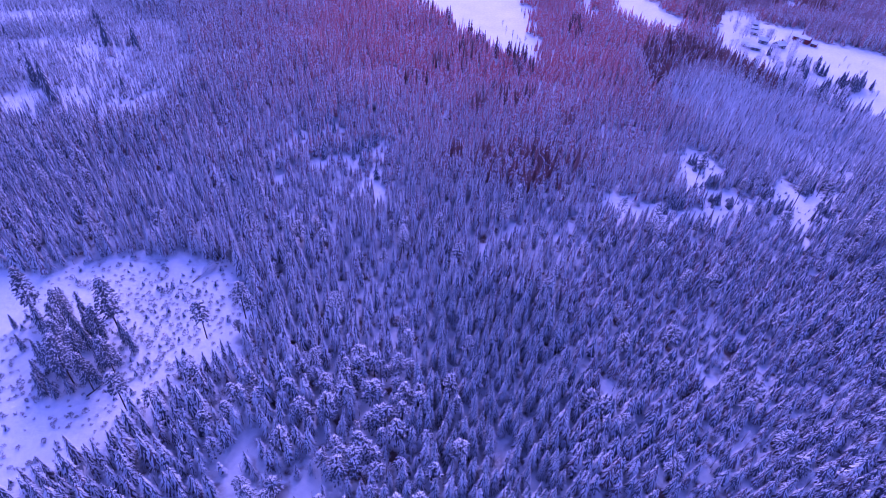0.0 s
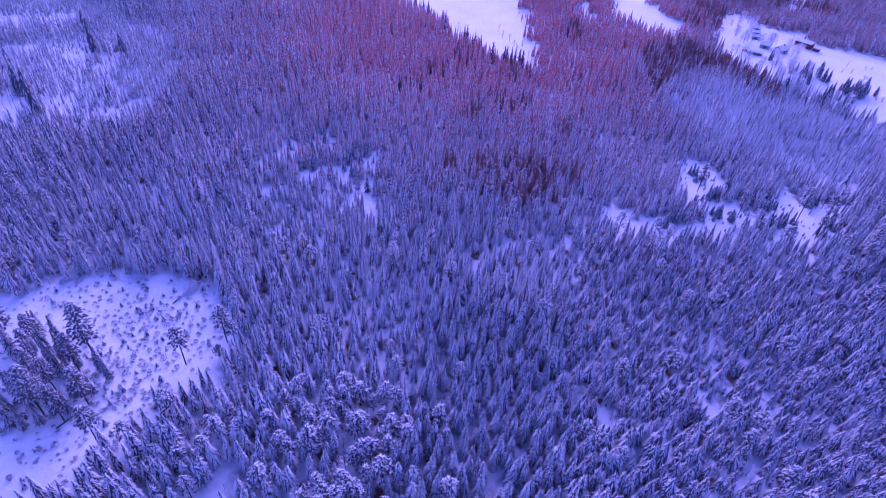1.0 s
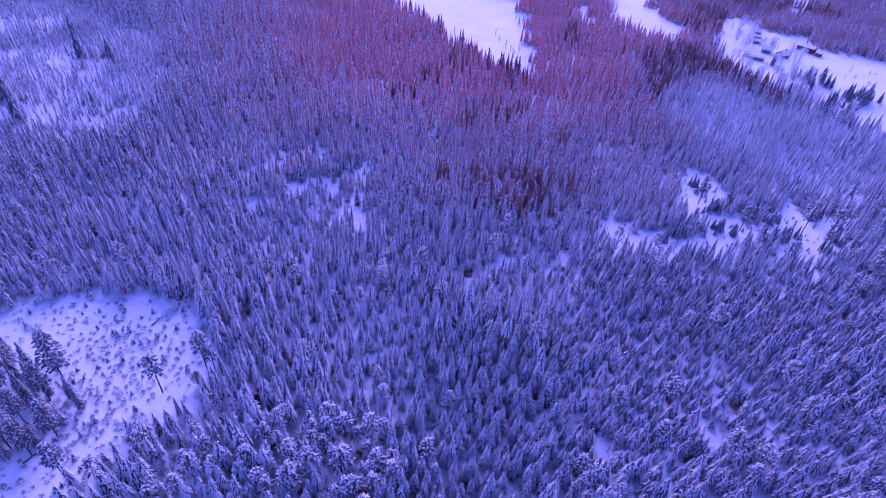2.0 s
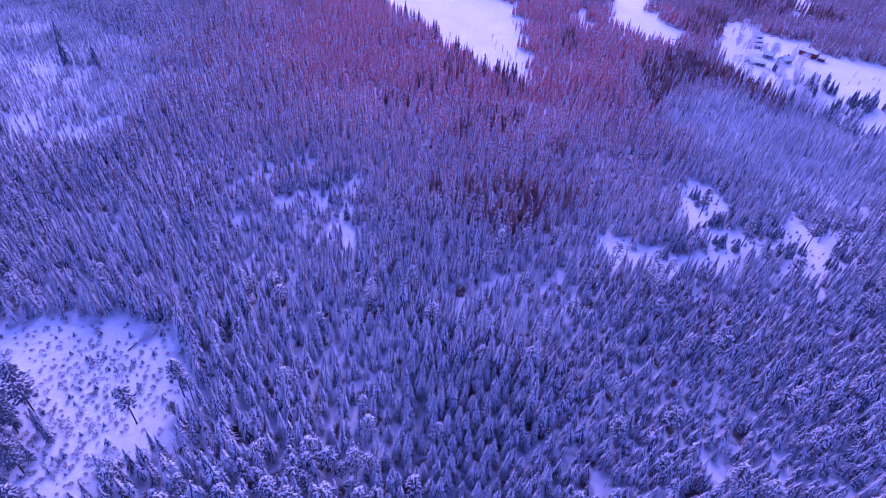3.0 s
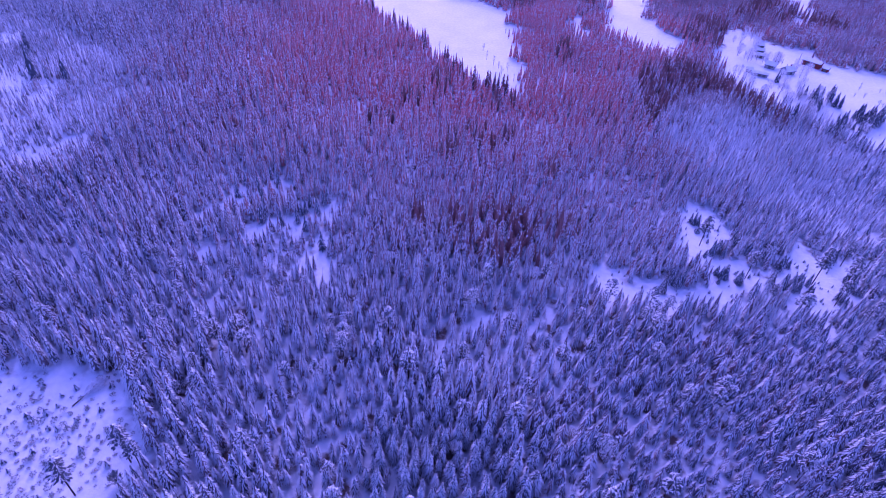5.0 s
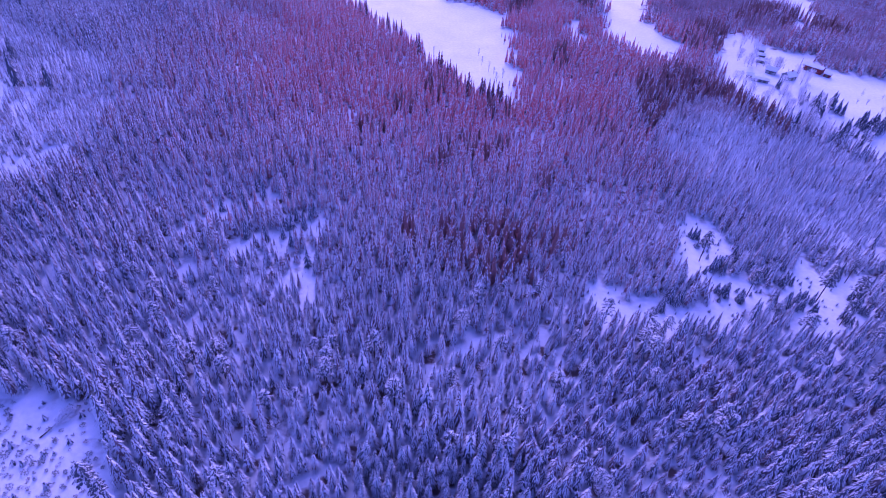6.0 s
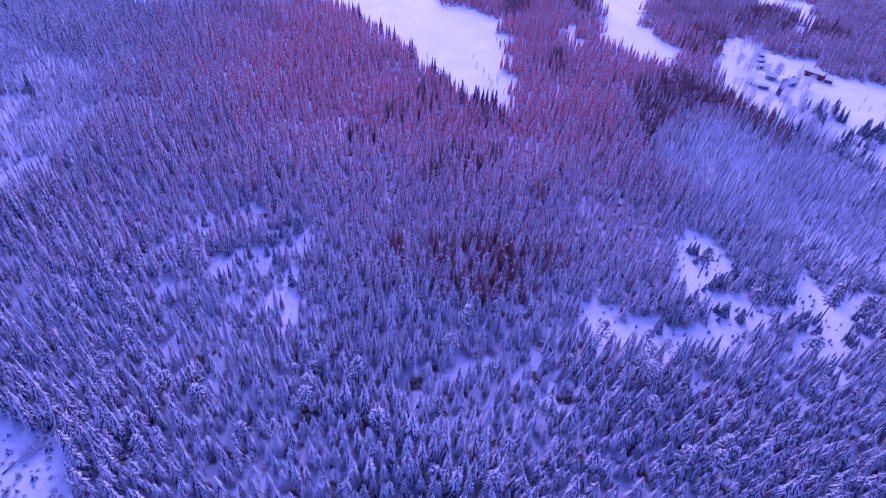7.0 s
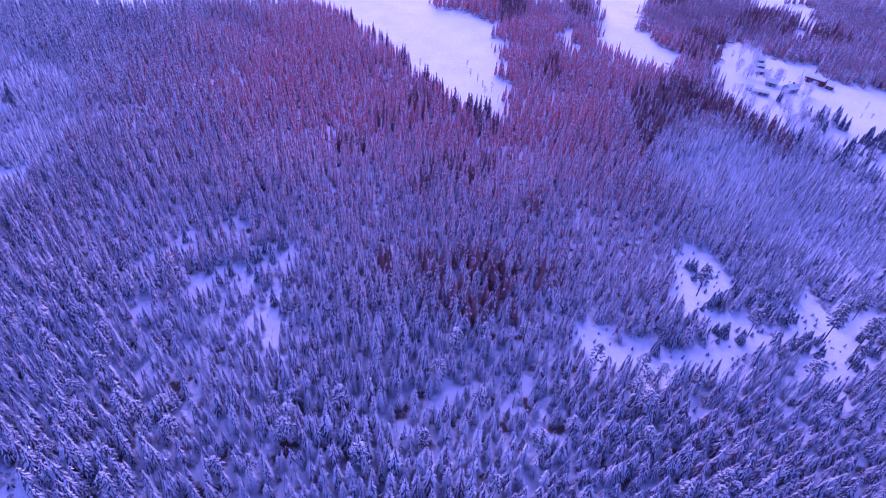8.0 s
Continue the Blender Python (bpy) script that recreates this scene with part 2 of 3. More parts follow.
    def arrays(self):
        return np.array(self.v, np.float32), np.array(self.t, np.int32), np.array(self.m, np.int32)


TRUNK_M, GREEN_M, SNOW_M = 0, 1, 2


def spruce(rng, height, radius, tiers, per, frost, bare=0.06, boughs=False, lite=False, fill=(0.34, 0.52), hang=(0.75, 1.35), heart=0.72, stroke=1, slim=0.13):
    """Trunk, green crown and the snow that lies on its boughs, as three shapes. boughs: green boughs under the snow too."""
    trunk, crown, snow = Shape(), Shape(), Shape()
    lean = rng.uniform(-0.2, 0.2)
    if lite:
        trunk.tube([(0, 0, -0.3, 0.16), (lean, 0, height * 0.97, 0.03)], 3, TRUNK_M)
    else:
        trunk.tube([(0, 0, -0.3, 0.17), (0, 0, height * 0.45, 0.11), (lean, 0, height * 0.97, 0.03)], 5, TRUNK_M)
    k = 0.62 if boughs else heart
    core = [(0, 0, height * (bare + 0.03), radius * k), (0, 0, height * 0.5, radius * k * 0.62), (lean, 0, height * 0.96, 0.05)]
    crown.tube(core[::2] if lite else core, 5 if lite else 7, GREEN_M)
    for q in range(tiers):
        f = q / (tiers - 0.5)
        z = height * (bare + 0.05 + (0.95 - bare) * f ** 0.95)
        r = (radius * (1 - f ** 1.35) ** 0.85 + 0.16) * rng.uniform(0.8, 1.13)
        n = max(4, round(per * (0.42 + 0.58 * (1 - f))))
        twist = rng.uniform(0, 6.28)
        for i in range(n):
            a = twist + 6.283 * (i + rng.uniform(-0.35, 0.35)) / n
            reach = r * rng.uniform(0.74, 1.16)
            droop = reach * rng.uniform(*hang)
            rise = reach * rng.uniform(0.0, 0.2)
            gap = 6.283 * r / n
            roll = rng.uniform(-0.3, 0.3)
            root = (lean * f, 0, min(height * 0.97, z + rng.uniform(-0.5, 0.5) * height / tiers))
            if boughs:
                crown.blade(root, a, reach, rise, droop, max(0.34, gap * rng.uniform(0.6, 0.8)), GREEN_M, 0.0, roll=roll)
            if rng.random() < frost:
                snow.blade(root, a + rng.uniform(-0.06, 0.06), reach * rng.uniform(0.95, 1.15), rise, droop, max(slim, min(gap * rng.uniform(*fill), 0.7 if lite else 0.36)), SNOW_M, 0.1,
                           start=0.22, roll=roll, kink=rng.uniform(0.52, 0.78), plain=stroke)
            elif not boughs:
                crown.blade(root, a, reach, rise, droop, gap * 0.6, GREEN_M, 0.05, start=0.3, roll=roll, plain=True)
    return trunk, crown, snow


def pine(rng, height, radius, tufts, frost, bare=0.5):
    """A rounded, clumpy crown on a bare stem."""
    trunk, crown, snow = Shape(), Shape(), Shape()
    trunk.tube([(0, 0, -0.3, 0.2), (0.1, 0, height * 0.5, 0.14), (0, 0, height * 0.93, 0.05)], 5, TRUNK_M)
    half = height * (1 - bare) / 2
    for k in range(tufts):
        u, a = rng.uniform(-0.75, 1.0), rng.uniform(0, 6.283)
        q = math.sqrt(max(0.0, 1 - u * u)) * rng.uniform(0.35, 1.15) * (1.0 - 0.42 * u)
        x, y, z = radius * q * math.cos(a), radius * q * math.sin(a), height - half + half * u * 0.95
        crown.blade((x, y, z), a, 0.8, 0.1, 0.5, 0.6, GREEN_M, -0.14, start=-0.5, roll=rng.uniform(-0.3, 0.3), plain=True)
        for j in range(3):
            b = a + rng.uniform(-1.5, 1.5)
            reach = rng.uniform(0.45, 1.05)
            if rng.random() < frost:
                snow.blade((x, y, z), b, reach, rng.uniform(0.0, 0.4), reach * rng.uniform(0.5, 0.95), 0.25, SNOW_M, 0.05, start=-0.2, roll=rng.uniform(-0.3, 0.3), plain=True)
    for k in range(6):
        a = k * 1.05
        trunk.tube([(0, 0, height * (0.5 + 0.05 * k), 0.06), (radius * 0.6 * math.cos(a), radius * 0.6 * math.sin(a), height * (0.58 + 0.05 * k), 0.025)], 3, TRUNK_M)
    return trunk, crown, snow


def birch(rng, height, radius, twigs, low=0.25, wide=(0.16, 0.34)):
    """A thin stem with a haze of fine frosted twigs."""
    trunk, crown = Shape(), Shape()
    trunk.tube([(0, 0, -0.3, 0.11), (0.1, 0.05, height * 0.5, 0.07), (0, 0, height * 0.9, 0.02)], 4, TRUNK_M)
    for k in range(twigs):
        f = low + (1 - low) * rng.random() ** 0.8
        a = rng.uniform(0, 6.283)
        spread = radius * math.sin(math.pi * min(1.0, 0.15 + 0.85 * (1 - f) / (1 - low))) ** 0.6
        q = spread * rng.uniform(0.05, 0.72)
        x0, y0, z0 = q * math.cos(a), q * math.sin(a), height * f * 0.82
        crown.blade((x0, y0, z0), a + rng.uniform(-1.3, 1.3), spread * rng.uniform(0.25, 0.55), rng.uniform(0.5, 1.5), rng.uniform(-0.2, 0.4), rng.uniform(*wide),
                    GREEN_M, roll=rng.uniform(-0.5, 0.5), start=0.0, plain=True)
    return trunk, crown, Shape()


def joined(shapes):
    vs, ts, ms, k = [], [], [], 0
    for s in shapes:
        if s.v:
            v, t, m = s.arrays()
            vs.append(v), ts.append(t + k), ms.append(m)
            k += len(v)
    return np.concatenate(vs), np.concatenate(ts), np.concatenate(ms)


def painted_glow(x, y):
    """How far the needles take on the painted warm glow: not at all in the south, wholly towards the lake."""
    return np.minimum(1.0, 1.5 * np.exp(-((x - 20) / 155) ** 2 - ((y - 430) / 185) ** 2)) * (1 - 0.6 * np.clip((x - 100) / 40, 0, 1) * np.clip((375 - y) / 15, 0, 1)) + 0.5 * np.clip((x - 110) / 60, 0, 1) * np.clip((y - 400) / 50, 0, 1)


def stand(name, prototypes, places, mats, label, category, seed):
    """Many trees too numerous to count, joined into one mesh. places: rows of x, y, scale across, scale up."""
    rng = np.random.default_rng(seed)
    places = np.asarray(places, float)
    if not len(places):
        return None
    pick = rng.integers(0, len(prototypes), len(places))
    vs, ts, ms, tones, glows, k = [], [], [], [], [], 0
    for p, (v, t, m) in enumerate(prototypes):
        rows = places[pick == p]
        n = len(rows)
        if not n:
            continue
        a = rng.uniform(0, 2 * np.pi, n)
        c, s = np.cos(a)[:, None], np.sin(a)[:, None]
        x = (v[None, :, 0] * c - v[None, :, 1] * s) * rows[:, 2:3] + rows[:, 0:1]
        y = (v[None, :, 0] * s + v[None, :, 1] * c) * rows[:, 2:3] + rows[:, 1:2]
        z = v[None, :, 2] * rows[:, 3:4] + hills(rows[:, 0], rows[:, 1])[:, None]
        vs.append(np.stack([x, y, z], 2).reshape(-1, 3))
        ts.append((t[None] + (np.arange(n) * len(v))[:, None, None] + k).reshape(-1, 3))
        ms.append(np.tile(m, n))
        tones.append(np.repeat(rng.random(n), len(v)))
        glows.append(np.repeat(np.clip(painted_glow(rows[:, 0], rows[:, 1]) + rng.uniform(-0.18, 0.18, n), 0, 1), len(v)))
        k += n * len(v)
    ob = new(name, mesh_from(name, np.concatenate(vs), np.concatenate(ts), mats, np.concatenate(ms), np.concatenate(tones), np.concatenate(glows)))
    return tagged(ob, label, category, kind="stuff")


def scatter(spacing, seed, box):
    """Loosely even places over the wedge of land that is wooded."""
    rng = np.random.default_rng(seed)
    x0, x1, y0, y1 = box
    gx, gy = np.meshgrid(np.arange(x0, x1, spacing), np.arange(y0, y1, spacing * 0.87))
    gx = gx + (np.arange(gx.shape[0]) % 2)[:, None] * spacing / 2
    gx = (gx + rng.uniform(-0.45, 0.45, gx.shape) * spacing).ravel()
    gy = (gy + rng.uniform(-0.45, 0.45, gy.shape) * spacing).ravel()
    return gx[wedge(gx, gy)], gy[wedge(gx, gy)]


def wedge(gx, gy):
    """The wooded land: a wedge that widens northwards."""
    return (gx > -106 - 0.57 * (gy - 20)) & (gx < 88 + 0.56 * (gy - 20)) & (gy < 470 + 0.25 * (gx + 273)) & (gy > 44 + 0.07 * gx)


def open_land(x, y):
    # ragged edges
    wild = np.clip((np.asarray(y) - 60) / 120, 1.0, 2.6)
    x, y = (x + wild * (1.6 * np.sin(y * 0.45 / wild + 1.0) + 1.2 * np.sin(y * 1.1 + x * 0.6)),
            y + wild * (1.8 * np.sin(x * 0.38 / wild + 0.4) + 1.2 * np.sin(x * 0.95 - y * 0.5)))
    hit = blobs(x, y, GAPS)
    for poly in CLEARINGS:
        hit |= inside(x, y, poly)
    return hit


ground_sheet()
rng = random.Random(11)
SINGLE = [spruce(rng, rng.uniform(8.6, 10.8), rng.uniform(1.35, 1.75), 13, 15, 0.98, boughs=True, fill=(0.5, 0.7)) for _ in range(8)]
NEAR = [spruce(rng, rng.uniform(9, 12), rng.uniform(1.4, 1.8), 11, 15, 0.95, fill=(0.34, 0.52), heart=0.62) for _ in range(9)]
NEAR_PINE = [pine(rng, rng.uniform(9, 12), rng.uniform(1.6, 2.2), 72, 0.7, bare=0.3) for _ in range(5)]
NEAR_FROST = [spruce(rng, rng.uniform(8.5, 11), rng.uniform(1.35, 1.7), 11, 14, 0.98, fill=(0.42, 0.6), heart=0.5) for _ in range(5)]
NEAR_SPARE = [spruce(rng, rng.uniform(7.6, 9.8), rng.uniform(1.75, 2.15), 10, 17, 0.9, fill=(0.26, 0.4), heart=0.66) for _ in range(5)]
NEAR_BIRCH = [birch(rng, rng.uniform(6, 8.8), rng.uniform(1.6, 2.1), 170, wide=(0.07, 0.14)) for _ in range(3)]
MIDDLE = [joined(spruce(rng, rng.uniform(9, 12), rng.uniform(1.5, 1.85), 7, 13, 0.97, lite=True, fill=(0.36, 0.54), hang=(0.8, 1.5), heart=0.62)) for _ in range(8)]
# wider snow strokes here, to pale the far trees as haze would
FAR = [joined(spruce(rng, rng.uniform(9, 12), rng.uniform(1.5, 1.9), 5, 11, 0.97, lite=True, fill=(0.55, 0.85), hang=(0.9, 1.9), heart=0.55, stroke=2)) for _ in range(8)]
MIDDLE_GLOW = [joined(spruce(rng, rng.uniform(9, 12), rng.uniform(1.45, 1.8), 7, 11, 0.94, lite=True, fill=(0.34, 0.52), hang=(0.8, 1.5), heart=0.66)) for _ in range(6)]
FAR_GLOW = [joined(spruce(rng, rng.uniform(9, 12), rng.uniform(1.5, 1.9), 5, 10.5, 0.9, lite=True, fill=(0.36, 0.58), hang=(0.9, 1.9), heart=0.6, stroke=2)) for _ in range(6)]
DARK = [joined(spruce(rng, rng.uniform(11, 14), rng.uniform(1.5, 1.9), 7, 8.5, 0.24, lite=True)) for _ in range(5)]
YOUNG = [joined(spruce(rng, rng.uniform(3.5, 6), rng.uniform(1.0, 1.4), 4, 7, 1.0, lite=True, fill=(0.6, 0.9), hang=(0.6, 1.2), heart=0.5)) for _ in range(5)]
SLENDER = [joined(spruce(rng, rng.uniform(5, 8), rng.uniform(0.9, 1.3), 5, 8, 0.9, lite=True, fill=(0.55, 0.85), hang=(0.9, 1.9), heart=0.6, stroke=2)) for _ in range(7)]
THIN_BIRCH = [joined(birch(rng, rng.uniform(5, 8), rng.uniform(1.4, 2.0), 25, wide=(0.14, 0.28))) for _ in range(4)]
HAZE_BIRCH = [joined(birch(rng, rng.uniform(8, 11), rng.uniform(2.0, 2.7), 110, low=0.15, wide=(0.1, 0.2))) for _ in range(4)]

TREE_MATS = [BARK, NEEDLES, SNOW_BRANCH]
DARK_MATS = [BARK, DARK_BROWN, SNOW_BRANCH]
FROST_HAZE_MATS = [BARK, FROST_HAZE_NEEDLES, SNOW_BRANCH]
GLOW_MATS = [BARK, GLOW_TINTED, SNOW_BRANCH]
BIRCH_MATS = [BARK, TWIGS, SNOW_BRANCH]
BARE_MATS = [BARK, BARE_TWIGS, SNOW_BRANCH]


def sized(x, y, low, high, seed):
    r = np.random.default_rng(seed)
    k = r.uniform(low, high, len(x))
    # stands of taller and lower growth, and half-grown trees round the glades
    k = k * (1 + 0.13 * np.sin(x * 0.071 + 1.7 * np.sin(y * 0.043)) + 0.10 * np.sin(y * 0.097 + 1.3 * np.sin(x * 0.061)))
    low_growth = np.where((x > 60) & (x < 178) & (y > 186) & (y < 262), 0.84, 1.0)
    low_growth = np.where((x > -85) & (x < -20) & (y > 180) & (y < 250), 0.82, low_growth)
    return np.stack([x, y, k * r.uniform(0.88, 1.08, len(x)) * (0.35 + 0.65 * low_growth), 0.87 * k * low_growth], 1)


# the closed forest
fx, fy = scatter(3.05, 5, (-380, 460, 22, 680))
thin = (np.random.default_rng(17).random(len(fx)) < 0.035) & (fy < 220)
land = ~open_land(fx, fy) & ~thin


def young_wood(x, y):
    """The young wood, its edge frayed in tongues."""
    x, y = x + 7 * np.sin(y * 0.17 + 0.8) + 4 * np.sin(y * 0.41 + x * 0.2), y + 7 * np.sin(x * 0.15 + 0.3) + 4 * np.sin(x * 0.37 - y * 0.15)
    return inside(x, y, YOUNG_WOOD)


birchwood, youngwood = inside(fx, fy, BIRCH_WOOD), young_wood(fx, fy) & (np.random.default_rng(26).random(len(fx)) > 0.16)
chance = np.random.default_rng(2).random(len(fx))
hazy = blobs(fx, fy, HAZY_BIRCHES) & land & ~birchwood & ~youngwood & (np.random.default_rng(33).random(len(fx)) < 0.75)
dark = ((inside(fx, fy, DARK_STAND) & (chance < 0.58)) | (blobs(fx, fy, DARK_SPOTS) & (chance < 0.33)) | (blobs(fx, fy, BROWN_CLUMPS) & (chance < 0.78))) & land & ~birchwood & ~youngwood
dark &= ~hazy
plain = land & ~birchwood & ~youngwood & ~dark & ~hazy
near, far = fy < 195, fy > 310
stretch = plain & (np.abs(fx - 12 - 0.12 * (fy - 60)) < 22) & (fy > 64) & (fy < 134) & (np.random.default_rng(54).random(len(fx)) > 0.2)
mixed = np.random.default_rng(3).random(len(fx))
pines = plain & near & ~stretch & (mixed < np.where(blobs(fx, fy, [(-22, 80, 34, 24)]), 0.28, 0.03))
birches = plain & ~stretch & (mixed > np.where((fx > 100) & (fy > 360), 0.86, np.where(near, 0.95, 0.965)))
spruces = plain & ~stretch & ~pines & ~birches

# towards the lake more and more of the trees carry the painted red glow under their snow
glow_tinted = np.random.default_rng(12).random(len(fx)) < (fy > 215) * np.minimum(0.85, np.where((fx > 112) & (fy < 375), 0.0, 1.5) * np.exp(-((fx - 15) / 140) ** 2 - ((fy - 420) / 150) ** 2))
# more pale trees far off: distance haze put into the needle colour
share = np.where(far, 0.5, 0.22) + 0.2 * np.sin(fx * 0.03 + 1.0) * np.sin(fy * 0.027)
share = np.where(blobs(fx, fy, [(-18, 84, 38, 26), (30, 160, 26, 18), (-5, 140, 16, 12)]), 0.6, np.where((fx > 35) & (fy < 175), 0.04, share))
share = np.where((fx > np.where(fy < 262, 70, 112)) & (fy > 190) & (fy < 370), np.maximum(share, 0.72), share)
share = np.where((fx < 60) & (fy > 185) & (fy < 330), np.maximum(share, 0.3), share)
beyond = (fx > 110) & (fy > 395)
share = np.where(beyond, 0.2, share)
glow_tinted |= beyond & (np.random.default_rng(29).random(len(fx)) < 0.5)
frost_hazed = np.random.default_rng(21).random(len(fx)) < share
stand("near_frosted_forest", [joined(s) for s in NEAR_FROST], sized(fx[spruces & near & frost_hazed], fy[spruces & near & frost_hazed], 0.75, 1.15, 22), FROST_HAZE_MATS,
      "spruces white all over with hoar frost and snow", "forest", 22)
sel = spruces & ~near & ~far & frost_hazed & ~glow_tinted
stand("middle_frosted_forest", MIDDLE, sized(fx[sel], fy[sel], 0.75, 1.15, 23), FROST_HAZE_MATS, "hoar-frosted spruce forest", "forest", 23)
sel = spruces & far & frost_hazed & ~glow_tinted
stand("far_frosted_forest", FAR, sized(fx[sel], fy[sel], 0.7, 1.1, 24), FROST_HAZE_MATS, "distant spruce forest, needles paled for frost and distance haze", "forest", 24)
spruces &= ~frost_hazed | (glow_tinted & ~near)
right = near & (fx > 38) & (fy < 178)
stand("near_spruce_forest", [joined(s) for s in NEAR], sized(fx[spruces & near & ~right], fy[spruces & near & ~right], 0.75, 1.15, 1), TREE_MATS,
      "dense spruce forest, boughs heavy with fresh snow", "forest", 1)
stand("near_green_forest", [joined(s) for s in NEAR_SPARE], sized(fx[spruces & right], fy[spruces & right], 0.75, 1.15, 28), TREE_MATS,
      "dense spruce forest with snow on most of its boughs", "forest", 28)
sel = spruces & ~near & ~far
stand("middle_spruce_forest", MIDDLE, sized(fx[sel & ~glow_tinted], fy[sel & ~glow_tinted], 0.75, 1.15, 3), TREE_MATS, "unbroken spruce forest dusted with snow", "forest", 3)
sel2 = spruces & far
stand("far_spruce_forest", FAR, sized(fx[sel2 & ~glow_tinted], fy[sel2 & ~glow_tinted], 0.7, 1.1, 4), TREE_MATS, "distant snow-dusted spruce forest", "forest", 4)
stand("middle_rusty_forest", MIDDLE_GLOW, sized(fx[sel & glow_tinted], fy[sel & glow_tinted], 0.75, 1.15, 13), GLOW_MATS, "conifers tinted red with painted glow, dusted with snow", "forest", 13)
stand("far_rusty_forest", FAR_GLOW, sized(fx[sel2 & glow_tinted], fy[sel2 & glow_tinted], 0.7, 1.1, 14), GLOW_MATS, "distant conifers tinted red with painted glow, dusted with snow", "forest", 14)
stand("dark_spruce_stand", DARK, sized(fx[dark], fy[dark], 0.85, 1.15, 5), DARK_MATS, "tall dark rust-brown spruces with little snow left", "forest", 5)
stand("far_birches", THIN_BIRCH, sized(fx[birches & far], fy[birches & far], 1.0, 1.5, 18), BIRCH_MATS,
      "distant frosted birches scattered in the forest", "forest", 18)

stand("hazy_birch_wood", HAZE_BIRCH, sized(fx[hazy], fy[hazy], 0.95, 1.35, 51), BARE_MATS, "bare grey-violet birches in a hazy clump beyond the fields", "forest", 51)

sx, sy = np.meshgrid(np.arange(-85, 125, 4.2), np.arange(-32, 60, 4.0))
r9 = np.random.default_rng(19)
sx, sy = (sx + r9.uniform(-1.6, 1.6, sx.shape)).ravel(), (sy + r9.uniform(-1.5, 1.5, sy.shape)).ravel()
sel = (sy < 43 + 0.07 * sx) & ~open_land(sx, sy)
stand("southern_spruce_forest", FAR, sized(sx[sel], sy[sel], 0.75, 1.15, 19), TREE_MATS, "snowy spruce forest carrying on southwards", "forest", 19)

yx, yy = scatter(1.65, 8, (90, 260, 240, 380))
sel = young_wood(yx, yy) & ~open_land(yx, yy)
half = np.random.default_rng(4).random(len(yx)) < 0.52
green = np.random.default_rng(27).random(len(yx)) < 0.35
stand("young_spruce_wood", SLENDER, sized(yx[sel & half & ~green], yy[sel & half & ~green], 0.5, 1.1, 7), BIRCH_MATS, "young low spruces white with frost on a rise", "forest", 7)
stand("young_green_wood", SLENDER, sized(yx[sel & half & green], yy[sel & half & green], 0.5, 1.05, 27), FROST_HAZE_MATS, "young low spruces dusted with snow on a rise", "forest", 27)
stand("young_birch_wood", THIN_BIRCH, sized(yx[sel & ~half], yy[sel & ~half], 0.6, 1.0, 8), BIRCH_MATS, "pale thicket of frosted birch saplings on a rise", "forest", 8)
gx, gy = scatter(2.6, 52, (120, 200, 310, 380))
sel = blobs(gx, gy, BIRCH_FRINGE) & ~open_land(gx, gy)
stand("birch_fringe", HAZE_BIRCH, sized(gx[sel], gy[sel], 0.6, 0.85, 52), BARE_MATS, "fringe of grey-violet birches below the dark spruces", "forest", 52)
bx, by = scatter(2.4, 9, (-380, -120, 210, 440))
sel = inside(bx, by, BIRCH_WOOD) & (~blobs(bx, by, BIRCH_GAPS) | (np.random.default_rng(53).random(len(bx)) < 0.22))
half = np.random.default_rng(5).random(len(bx)) < 0.42
stand("sparse_spruce_wood", SLENDER, sized(bx[sel & half], by[sel & half], 0.6, 1.3, 9), FROST_HAZE_MATS, "thin mixed wood of small snowy spruces", "forest", 9)
stand("sparse_birch_wood", THIN_BIRCH, sized(bx[sel & ~half], by[sel & ~half], 0.7, 1.2, 10), BIRCH_MATS, "thin wood of pale frosted birches", "forest", 10)


def in_clearing(x, y):
    hit = np.zeros(np.asarray(x).shape, bool)
    for poly in CLEARINGS:
        hit |= inside(x, y, poly)
    return hit


ux, uy = scatter(5.6, 15, (-200, 260, 40, 260))
ex, ey = scatter(2.6, 16, (-90, 180, 178, 264))
edge = ((ex > 62) & (ey > 186)) | ((ex > -85) & (ex < -20) & (ey < 250))
thinned = np.random.default_rng(18).random(len(ex)) < np.where(blobs(ex, ey, GAPS), 0.08, 0.75)
ux, uy = np.concatenate([ux, ex[edge & thinned]]), np.concatenate([uy, ey[edge & thinned]])
sel = ~in_clearing(ux, uy) & ~inside(ux, uy, YOUNG_WOOD)
half = np.random.default_rng(6).random(len(ux)) < 0.5
stand("undergrowth_spruces", YOUNG, sized(ux[sel & half], uy[sel & half], 0.6, 1.3, 15), TREE_MATS, "young snowy spruces growing between the taller trees", "undergrowth", 15)
stand("undergrowth_bushes", THIN_BIRCH, sized(ux[sel & ~half], uy[sel & ~half], 0.35, 0.8, 16), BIRCH_MATS, "frosted bushes on the forest floor", "undergrowth", 16)


# ---- trees that stand as things of their own ----
def part(name, data, parent, label=""):
    ob = new(name, data)
    ob.parent = parent
    if label:
        ob["label"] = label
    return ob


def tree_thing(name, shapes, mats, label, category, group="", third="snow_load", third_label="fresh white snow lying on the boughs"):
    root = new(name)
    for piece, shape in zip(("trunk", "crown", third), shapes):
        if shape.v:
            v, t, m = shape.arrays()
            ob = part(piece, mesh_from(piece, v, t, [mats[int(m[0])]] ), root, third_label if piece == third else "")
            if piece != "trunk":
                tagged(ob, kind="stuff")
    return tagged(root, label, category, group)


